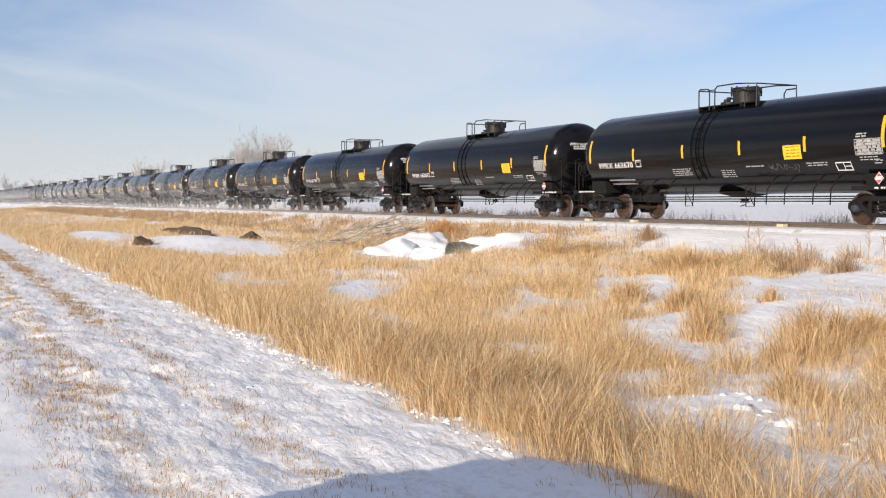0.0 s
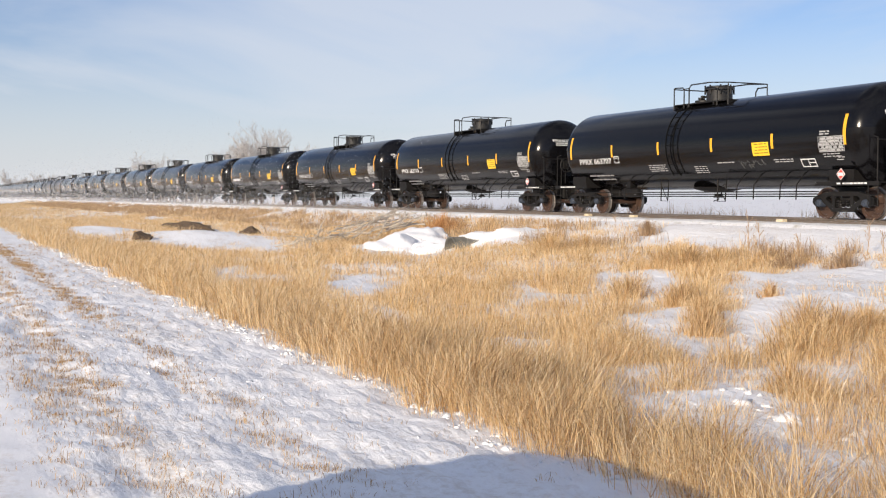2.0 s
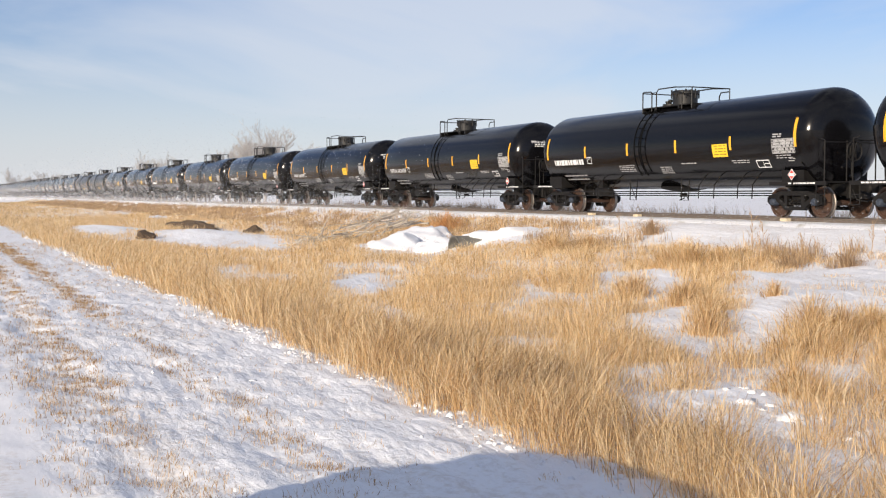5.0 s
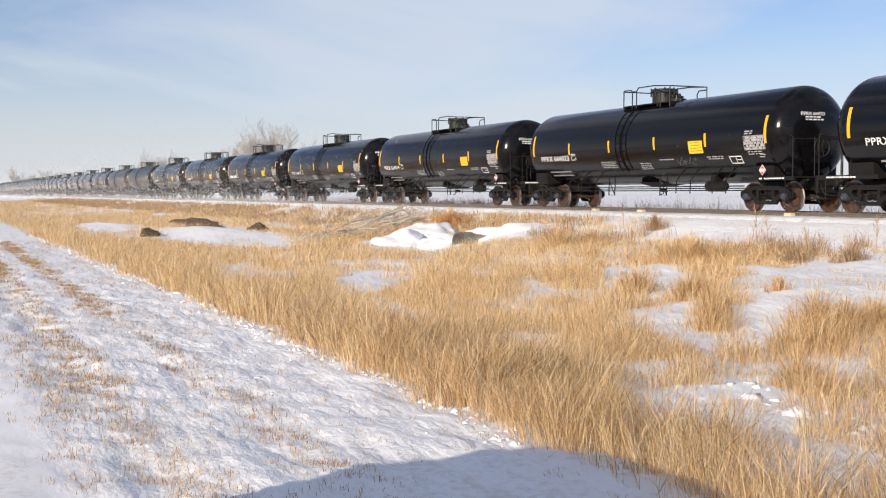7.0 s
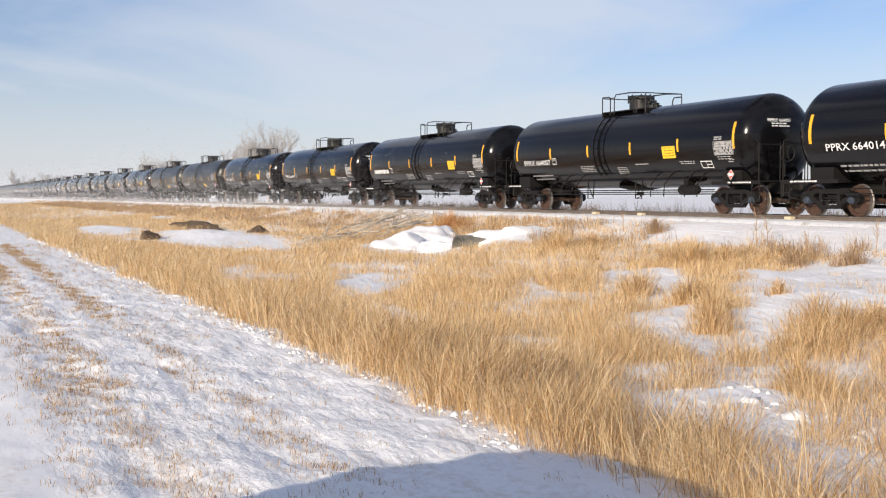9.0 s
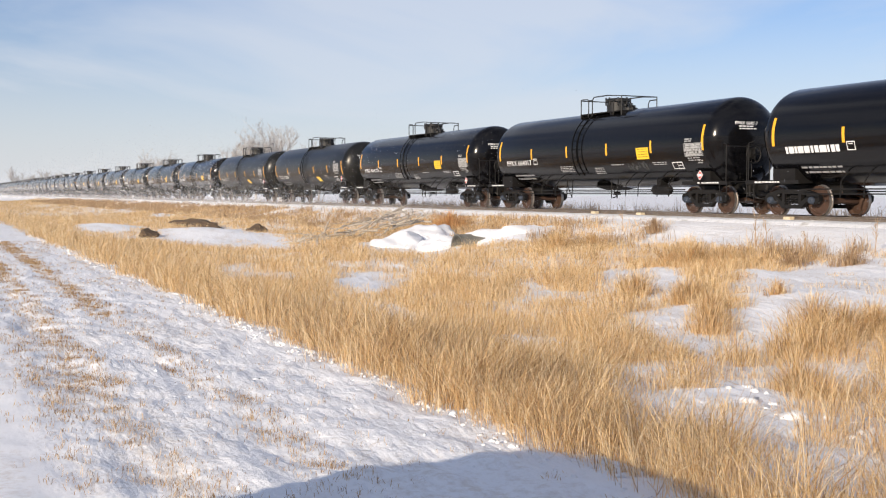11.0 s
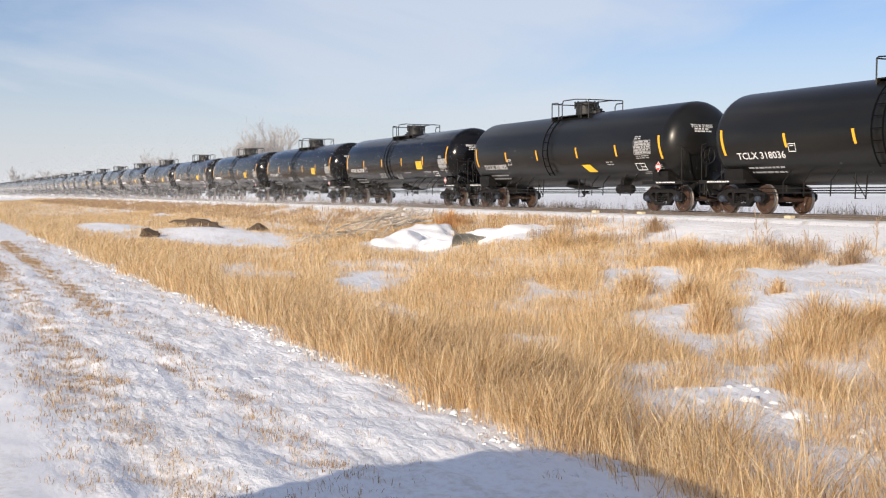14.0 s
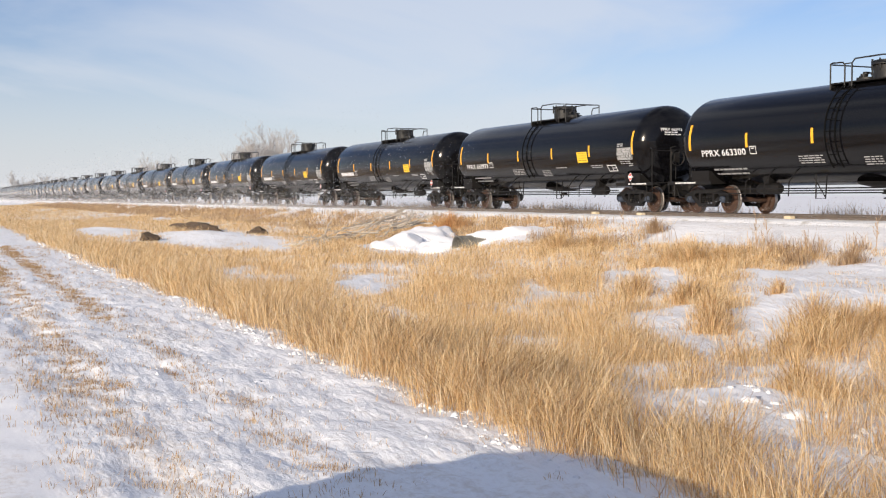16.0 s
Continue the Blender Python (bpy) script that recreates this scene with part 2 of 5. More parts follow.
# ---- mesh tools ----
def mesh_of(bm, material, smooth=False, name="mesh"):
    me = bpy.data.meshes.new(name)
    bmesh.ops.recalc_face_normals(bm, faces=bm.faces[:])
    if smooth:
        for f in bm.faces:
            f.smooth = True
        for e in bm.edges:
            if len(e.link_faces) == 2 and e.calc_face_angle(0) > 0.7:
                e.smooth = False
    bm.to_mesh(me)
    bm.free()
    me.materials.append(material)
    return me


def put(name, me, parent=None, label="", at=(0, 0, 0)):
    ob = new(name, me)
    ob.parent = parent
    ob.location = at
    if label:
        tagged(ob, label)
    return ob


def part(name, bm, material, parent, label="", smooth=True, at=(0, 0, 0)):
    return put(name, mesh_of(bm, material, smooth, name), parent, label, at)


def thing(name, at, label, category, group="", kind=""):
    return tagged(new(name), label, category, group, kind) if at is None else _placed(tagged(new(name), label, category, group, kind), at)


def _placed(ob, at):
    ob.location = at
    return ob


def box(bm, x0, x1, y0, y1, z0, z1, bevel=0.0):
    r = bmesh.ops.create_cube(bm, size=1.0, matrix=Matrix.Translation(((x0 + x1) / 2, (y0 + y1) / 2, (z0 + z1) / 2))
                              @ Matrix.Diagonal((x1 - x0, y1 - y0, z1 - z0, 1)))
    if bevel:
        es = list({e for v in r["verts"] for e in v.link_edges})
        bmesh.ops.bevel(bm, geom=es, offset=bevel, segments=1, affect="EDGES")
    return bm


def tube(bm, points, r, sides=6, close=True):
    """A tube along points; r is one radius or one for each point."""
    pts = [Vector(p) for p in points]
    rings, up = [], None
    for i, p in enumerate(pts):
        d = (pts[min(i + 1, len(pts) - 1)] - pts[max(i - 1, 0)]).normalized()
        a = (Vector((0, 0, 1)) if abs(d.z) < 0.9 else Vector((1, 0, 0))) if up is None else up
        s = d.cross(a).normalized()
        up = s.cross(d).normalized()
        rad = r[i] if isinstance(r, (list, tuple)) else r
        rings.append([bm.verts.new(p + (s * math.cos(k * math.tau / sides) + up * math.sin(k * math.tau / sides)) * rad) for k in range(sides)])
    for a, b in zip(rings, rings[1:]):
        for k in range(sides):
            bm.faces.new((a[k], a[(k + 1) % sides], b[(k + 1) % sides], b[k]))
    if close:
        bm.faces.new(rings[0][::-1]); bm.faces.new(rings[-1])
    return bm


def lathe(bm, profile, axis, sides=24, m=None):
    """Turns a profile of (along, radius) round the axis 'x', 'y' or 'z'."""
    m = m or Matrix()
    rings = []
    for a, r in profile:
        ring = []
        for k in range(sides if r > 1e-6 else 1):
            c, s = r * math.cos(k * math.tau / sides), r * math.sin(k * math.tau / sides)
            v = {"x": (a, c, s), "y": (c, a, s), "z": (c, s, a)}[axis]
            ring.append(bm.verts.new(m @ Vector(v)))
        rings.append(ring)
    for a, b in zip(rings, rings[1:]):
        for k in range(sides):
            q = [a[k % len(a)], a[(k + 1) % len(a)], b[(k + 1) % len(b)], b[k % len(b)]]
            q = [v for i, v in enumerate(q) if v not in q[:i]]
            if len(q) > 2:
                bm.faces.new(q)
    return bm


# ---- the train ----
TRACK_Y, RAIL_Z = 24.76, 1.0
CAR_PITCH, SPEED, SLOWING, FIRST_X = 18.1, 17.34, -0.005, -29.866
TANK_R, TANK_Z, TANK_HALF, HEAD = 1.5, 2.4, 7.45, 0.78


def on_tank(x, z, lift=0.004):
    """A point on the near side of the tank at x along it and at the height z over the rail."""
    a = math.asin(max(-1, min(1, (z - TANK_Z) / TANK_R)))
    r = TANK_R + lift
    if abs(x) > TANK_HALF:
        k = max(0, 1 - ((abs(x) - TANK_HALF) / HEAD) ** 2) ** 0.46
        return Vector((x, -math.sqrt(max(0.01, (r * k) ** 2 - (z - TANK_Z) ** 2)), z))
    return Vector((x, -r * math.cos(a), TANK_Z + r * math.sin(a)))


def decal(bm, x0, x1, z0, z1, shear=0.0, lift=0.004):
    """A thin sheet on the tank's side, curved with it."""
    nx, nz = max(1, int((x1 - x0) / 0.6) + 1), max(1, int((z1 - z0) / 0.12) + 1)
    front = [[bm.verts.new(on_tank(x0 + (x1 - x0) * i / nx + shear * j / nz, z0 + (z1 - z0) * j / nz, lift)) for i in range(nx + 1)] for j in range(nz + 1)]
    for j in range(nz):
        for i in range(nx):
            bm.faces.new((front[j][i], front[j][i + 1], front[j + 1][i + 1], front[j + 1][i]))
    return bm


def lines_of_print(bm, x0, x1, z_top, rows, seed, h=0.035, gap=0.055, lift=0.005):
    """Rows of unreadable small print as broken bars."""
    rnd = random.Random(seed)
    for k in range(rows):
        x, z = x0 + rnd.uniform(0, 0.08), z_top - k * (h + gap)
        while x < x1 - 0.05:
            w = rnd.uniform(0.08, 0.28)
            decal(bm, x, min(x + w, x1), z - h, z, 0, lift)
            x += w + rnd.uniform(0.025, 0.06)
    return bm


def on_head(y, z):
    """A point on the outer face of the right tank head."""
    k = min(1.0, math.hypot(y, z - TANK_Z) / TANK_R) ** (1 / 0.92)
    return Vector((TANK_HALF + 0.008 + HEAD * math.sqrt(1 - k * k), y, z))


def lettering(text, u0, u1, z0, z1, place, name="marking"):
    """Stencilled letters as a mesh wrapped onto the tank; place: turns (u, z) into a point on it."""
    cu = bpy.data.curves.new(name, "FONT")
    cu.body, cu.size, cu.resolution_u = text, 1.0, 2
    cu.offset = 0.012
    ob = bpy.data.objects.new(name, cu)
    scene.collection.objects.link(ob)
    bpy.context.view_layer.update()
    me = bpy.data.meshes.new_from_object(ob.evaluated_get(bpy.context.evaluated_depsgraph_get()))
    bpy.data.objects.remove(ob)
    bpy.data.curves.remove(cu)
    bm = bmesh.new()
    bm.from_mesh(me)
    bpy.data.meshes.remove(me)
    xs, ys = [v.co.x for v in bm.verts], [v.co.y for v in bm.verts]
    for v in bm.verts:
        u, w = (v.co.x - min(xs)) / (max(xs) - min(xs)), (v.co.y - min(ys)) / (max(ys) - min(ys))
        v.co = place(u0 + u * (u1 - u0), z0 + w * (z1 - z0))
    return mesh_of(bm, WHITE, False, name)


def tank_mesh(paint):
    bm = bmesh.new()
    prof = [(-TANK_HALF - HEAD, 0.0)]
    for k in range(1, 13):
        a = k / 12 * math.pi / 2
        prof.append((-TANK_HALF - HEAD * math.cos(a), TANK_R * math.sin(a) ** 0.92))
    prof += [(x, TANK_R) for x in (-5.0, -2.5, 0, 2.5, 5.0)]
    prof += [(-a, r) for a, r in prof[12::-1]]
    lathe(bm, prof, "x", 56, Matrix.Translation((0, 0, TANK_Z)))
    return mesh_of(bm, paint, True, "tank")


def head_shield_mesh(side, paint, top=0.16):
    """The jacket of thicker plate over the lower half of a tank head."""
    bm = bmesh.new()
    rings = []
    for k in range(9):
        a = (k / 8) * math.pi / 2
        ring = []
        for j in range(21):
            ph = math.pi + j / 20 * math.pi
            r = (TANK_R + 0.012) * math.sin(a) ** 0.92
            ring.append(bm.verts.new((side * (TANK_HALF + 0.02 + (HEAD + 0.012) * math.cos(a)), r * math.cos(ph), TANK_Z + top + r * math.sin(ph) * (1 + top / TANK_R))))
        rings.append(ring)
    for a, b in zip(rings, rings[1:]):
        for j in range(20):
            bm.faces.new((a[j], a[j + 1], b[j + 1], b[j]))
    bmesh.ops.remove_doubles(bm, verts=bm.verts[:], dist=1e-4)
    bmesh.ops.solidify(bm, geom=bm.faces[:], thickness=0.02)
    return mesh_of(bm, paint, True, "head_shield")


def wheelset_mesh():
    """An axle with its two wheels, turning round y at its middle; bolt heads on the hubs."""
    bm = bmesh.new()
    lathe(bm, [(-1.0, 0), (-1.0, 0.075), (-0.8, 0.09), (-0.66, 0.1), (0, 0.085), (0.66, 0.1), (0.8, 0.09), (1.0, 0.075), (1.0, 0)], "y", 12)
    for s in (-1, 1):
        prof = [(0.66, 0.12), (0.66, 0.2), (0.72, 0.36), (0.68, 0.40), (0.675, 0.482), (0.705, 0.482), (0.72, 0.457), (0.81, 0.452),
                (0.81, 0.38), (0.77, 0.36), (0.78, 0.2), (0.83, 0.16), (0.83, 0.11)]
        lathe(bm, [(s * a, r) for a, r in prof], "y", 22)
    me = mesh_of(bm, RUST, True, "wheelset")
    me.materials.append(TREAD)
    for p in me.polygons:
        c = p.center
        if math.hypot(c.x, c.z) > 0.445:
            p.material_index = 1
    return me


def side_frame_mesh():
    """Cast truck side frame: arched top, spring window, pedestal jaws."""
    bm = bmesh.new()
    outer = [(-1.18, 0.60), (-1.05, 0.68), (-0.55, 0.80), (0.55, 0.80), (1.05, 0.68), (1.18, 0.60), (1.18, 0.46), (1.05, 0.36), (0.98, 0.36),
             (0.80, 0.50), (0.55, 0.36), (0.42, 0.22), (-0.42, 0.22), (-0.55, 0.36), (-0.80, 0.50), (-0.98, 0.36), (-1.05, 0.36), (-1.18, 0.46)]
    holes = [[(-0.30, 0.34), (0.30, 0.34), (0.30, 0.66), (-0.30, 0.66)], [(0.42, 0.44), (0.66, 0.58), (0.60, 0.66), (0.42, 0.68)],
             [(-0.42, 0.44), (-0.42, 0.68), (-0.60, 0.66), (-0.66, 0.58)]]
    loops = []
    for ring in [outer] + holes:
        vs = [bm.verts.new((x, 0, z)) for x, z in ring]
        loops += [bm.edges.new((a, b)) for a, b in zip(vs, vs[1:] + vs[:1])]
    bmesh.ops.triangle_fill(bm, edges=loops, use_beauty=True)
    ext = bmesh.ops.extrude_face_region(bm, geom=bm.faces[:])
    for v in ext["geom"]:
        if isinstance(v, bmesh.types.BMVert):
            v.co.y += 0.14
    return mesh_of(bm, UNDER, False, "side_frame")


def spring_mesh():
    bm = bmesh.new()
    for x in (-0.19, 0.0, 0.19):
        pts = [(x + 0.07 * math.cos(k * 0.9), 0.07 * math.sin(k * 0.9), 0.34 + k * 0.010) for k in range(24)]
        tube(bm, pts, 0.016, 3)
    return mesh_of(bm, FITTING, True, "spring_nest")


def bearing_mesh():
    bm = bmesh.new()
    lathe(bm, [(-1.16, 0), (-1.16, 0.075), (-1.13, 0.10), (-1.09, 0.11), (-1.0, 0.12), (-0.9, 0.12)], "y", 14)
    for k in range(3):
        a = k * math.tau / 3
        lathe(bm, [(-1.185, 0), (-1.185, 0.02), (-1.15, 0.02)], "y", 6, Matrix.Translation((0.045 * math.cos(a), 0, 0.045 * math.sin(a))))
    return mesh_of(bm, BLUE, True, "bearing_cap")


def make_shared():
    """Meshes that all the tank cars have in common."""
    s = {}
    bm = bmesh.new()
    box(bm, -0.2, 0.2, -0.95, 0.95, 0.42, 0.66, 0.03)
    box(bm, -0.35, 0.35, -0.3, 0.3, 0.66, 0.78, 0.03)
    for x in (-0.62, 0.62):
        box(bm, x - 0.04, x + 0.04, -0.72, 0.72, 0.38, 0.46)
    s["bolster"] = mesh_of(bm, UNDER, False)
    s["frame"], s["wheels"], s["springs"], s["cap"] = side_frame_mesh(), wheelset_mesh(), spring_mesh(), bearing_mesh()
    for side in (-1, 1):
        bm = bmesh.new()                                   # stub sill with draft gear
        a, b = sorted((side * 5.6, side * 8.45))
        box(bm, a, b, -0.30, 0.30, 0.66, 1.02, 0.02)
        box(bm, *sorted((side * 8.35, side * 8.5)), -0.42, 0.42, 0.58, 1.08, 0.02)
        s["sill", side] = mesh_of(bm, UNDER, False)
        x0, x1 = sorted((side * 6.55, side * 7.5))
        for y in (-1, 1):                                  # tank cradles with sloped flanks
            bm = bmesh.new()
            vs = [(x0, y * 0.3, 1.0), (x1, y * 0.3, 1.0), (x1, y * 1.22, 0.96), (x0, y * 1.22, 0.96),
                  (x0, y * 0.25, 1.2), (x1, y * 0.25, 1.2), (x1, y * 1.24, 1.42), (x0, y * 1.24, 1.42)]
            v = [bm.verts.new(p) for p in vs]
            for f in ((0, 1, 2, 3), (4, 5, 6, 7), (0, 1, 5, 4), (1, 2, 6, 5), (2, 3, 7, 6), (3, 0, 4, 7)):
                bm.faces.new([v[i] for i in f])
            s["cradle", side, y] = mesh_of(bm, UNDER, False)
        bm = bmesh.new()                                   # end platform with side sill and steps
        x0, x1 = sorted((side * 6.2, side * 8.6))
        box(bm, x0, x1, -1.42, -1.34, 0.96, 1.08)
        box(bm, x0, x1, 1.34, 1.42, 0.96, 1.08)
        xa, xb = sorted((side * 8.15, side * 8.6))
        box(bm, xa, xb, -1.42, 1.42, 1.04, 1.08)
        for y in (-1.40, 1.40):
            for x in (side * 8.2, side * 8.55):
                tube(bm, [(x, y, 0.98), (x, y, 0.42)], 0.014, 5)
            for z in (0.42, 0.7):
                tube(bm, [(side * 8.2, y, z), (side * 8.55, y, z)], 0.016, 5)
        s["platform_end", side] = mesh_of(bm, UNDER, False)
        bm = bmesh.new()                                   # coupler
        box(bm, *sorted((side * 8.45, side * 8.85)), -0.09, 0.09, 0.78, 0.96, 0.03)
        box(bm, *sorted((side * 8.82, side * 9.04)), -0.17, 0.13, 0.74, 1.0, 0.05)
        tube(bm, [(side * 8.5, -0.3, 0.85), (side * 8.7, -0.34, 0.55), (side * 8.98, -0.2, 0.5), (side * 9.04, -0.1, 0.62)], 0.028, 6)
        s["coupler", side] = mesh_of(bm, UNDER, True)
        bm = bmesh.new()                                   # safety railing across the end
        for y in (-1.38, -0.55, 0.55, 1.38):
            tube(bm, [(side * 8.5, y, 1.08), (side * 8.5, y, 2.25), (side * 8.3, y * 0.96, 2.3)] if abs(y) > 1 else [(side * 8.5, y, 1.08), (side * 8.5, y, 2.25)], 0.02, 6)
        tube(bm, [(side * 8.5, -1.38, 2.2), (side * 8.5, 1.38, 2.2)], 0.018, 6)
        s["end_rail", side] = mesh_of(bm, UNDER, True)
    bm, rnd, x = bmesh.new(), random.Random(2), -0.55
    while x < 0.5:
        w = rnd.uniform(0.04, 0.14)
        box(bm, x, x + w, -1.425, -1.419, 1.0, 1.045)
        x += w + 0.03
    s["sill_print"] = mesh_of(bm, WHITE, False)
    bm = bmesh.new()                                       # hand brake wheel and its gear box
    lathe(bm, [(0.0, 0.26), (0.025, 0.285), (0.0, 0.31), (-0.025, 0.285), (0.0, 0.26)], "x", 20)
    for k in range(5):
        a = k * math.tau / 5
        tube(bm, [(0, 0, 0), (0, 0.28 * math.cos(a), 0.28 * math.sin(a))], 0.014, 4)
    box(bm, -0.16, -0.02, -0.13, 0.13, -0.16, 0.2, 0.02)
    tube(bm, [(-0.1, 0, -0.16), (-0.1, 0, -0.75)], 0.015, 5)
    s["brake"] = mesh_of(bm, UNDER, True)
    bm = bmesh.new()                                       # running rods between the trucks
    tube(bm, [(-6.2, 0, 0), (6.2, 0, 0)], 0.022, 6)
    s["rods"] = mesh_of(bm, UNDER, True)
    bm = bmesh.new()
    tube(bm, [(0, -1.32, 0.56), (0, -1.30, 1.0), (0, -1.02, 1.32)], 0.020, 5)
    s["hanger"] = mesh_of(bm, UNDER, True)
    bm = bmesh.new()
    tube(bm, [(-0.22, -1.33, 1.2), (-0.20, -1.36, 0.50), (0.20, -1.36, 0.50), (0.22, -1.33, 1.2)], 0.022, 5)
    tube(bm, [(-0.35, -1.28, 1.1), (0.0, -1.34, 0.74), (0.2, -1.36, 0.52)], 0.016, 5)
    s["stirrup"] = mesh_of(bm, UNDER, True)
    bm = bmesh.new()                                       # bottom outlet with its skid
    lathe(bm, [(0.98, 0.0), (0.98, 0.85), (0.90, 0.78), (0.82, 0.4), (0.80, 0)], "z", 20)
    lathe(bm, [(0.76, 0.13), (0.66, 0.13), (0.66, 0.16), (0.62, 0.16), (0.62, 0.0)], "z", 12)
    tube(bm, [(0.3, -0.2, 0.72), (0.42, -0.3, 0.56), (0.15, -0.3, 0.50)], 0.02, 5)
    s["outlet"] = mesh_of(bm, UNDER, True)
    bm = bmesh.new()                                       # air reservoir and brake cylinder
    lathe(bm, [(-0.55, 0.0), (-0.5, 0.13), (-0.4, 0.18), (0.4, 0.18), (0.5, 0.13), (0.55, 0)], "x", 14, Matrix.Translation((0, -0.75, 0.80)))
    box(bm, -0.12, 0.12, -0.9, -0.6, 0.96, 1.2)
    s["reservoir"] = mesh_of(bm, UNDER, True)
    bm = bmesh.new()                                       # manway: neck, bolted flange
    lathe(bm, [(3.80, 0.44), (4.24, 0.44), (4.24, 0.42), (4.27, 0.42)], "z", 24)
    lathe(bm, [(4.27, 0.40), (4.27, 0.50), (4.37, 0.50), (4.40, 0.42), (4.42, 0.0)], "z", 24)
    s["manway"] = mesh_of(bm, FITTING, True)
    s["bolt"] = mesh_of(lathe(bmesh.new(), [(4.12, 0), (4.12, 0.03), (4.43, 0.03), (4.43, 0)], "z", 6), FITTING, True)
    bm = bmesh.new()                                       # valves beside it
    lathe(bm, [(3.85, 0.3), (3.98, 0.3), (3.98, 0)], "z", 16, Matrix.Translation((0.85, 0, 0)))
    for x, y, h in ((0.72, -0.12, 4.12), (0.95, -0.05, 4.16), (0.85, 0.14, 4.08), (1.15, -0.1, 4.06)):
        lathe(bm, [(3.9, 0.06), (h - 0.06, 0.06), (h - 0.06, 0.09), (h, 0.09), (h, 0)], "z", 10, Matrix.Translation((x, y, 0)))
    tube(bm, [(0.72, -0.12, 4.1), (1.0, -0.2, 4.14), (1.25, -0.15, 4.02)], 0.03, 6)
    s["valves"] = mesh_of(bm, FITTING, True)
    bm = bmesh.new()                                       # walkway round the manway
    box(bm, -1.50, 1.50, -0.19, 0.19, 3.80, 3.84)
    s["walkway"] = mesh_of(bm, UNDER, False)
    s["bracket"] = mesh_of(box(bmesh.new(), -0.04, 0.04, -0.80, 0.80, 3.70, 3.80), UNDER, False)
    for side in (-1, 1):
        bm = bmesh.new()                                   # handrail hoops along one side
        y = side * 0.80
        top = 4.40
        tube(bm, [(-1.47, y, 3.62), (-1.47, y, top), (-1.38, y, top + 0.02), (-0.98, y, top), (-0.9, y, top - 0.08), (-0.9, y, 3.68)], 0.024, 6)
        tube(bm, [(-0.62, y, 3.68), (-0.62, y, top - 0.05), (-0.5, y, top + 0.06), (0.5, y, top + 0.06), (1.47, y, top - 0.02), (1.47, y, 3.62)], 0.024, 6)
        tube(bm, [(0.9, y, 3.68), (0.9, y, top - 0.25), (1.0, y, top - 0.12), (1.47, y, top - 0.12)], 0.024, 6)
        tube(bm, [(-0.9, y, top - 0.05), (-0.62, y, top - 0.05)], 0.018, 6)
        s["rail", side] = mesh_of(bm, FITTING, True)
    bm = bmesh.new()                                       # cross bars at both ends of the walkway
    tube(bm, [(0, -0.8, 4.38), (0, 0.8, 4.38)], 0.022, 6)
    s["crossbar"] = mesh_of(bm, FITTING, True)
    bm = bmesh.new()                                       # ladder bowed over the tank's flank
    for x in (-0.2, 0.2):
        tube(bm, [(x, -(TANK_R + 0.10) * math.cos(a), TANK_Z + (TANK_R + 0.10) * math.sin(a)) for a in [radians(d) for d in range(-40, 62, 8)]], 0.024, 5)
    for d in range(-36, 60, 12):
        a = radians(d)
        y, z = -(TANK_R + 0.10) * math.cos(a), TANK_Z + (TANK_R + 0.10) * math.sin(a)
        tube(bm, [(-0.2, y, z), (0.2, y, z)], 0.014, 5)
    s["ladder"] = mesh_of(bm, LADDER, True)
    return s


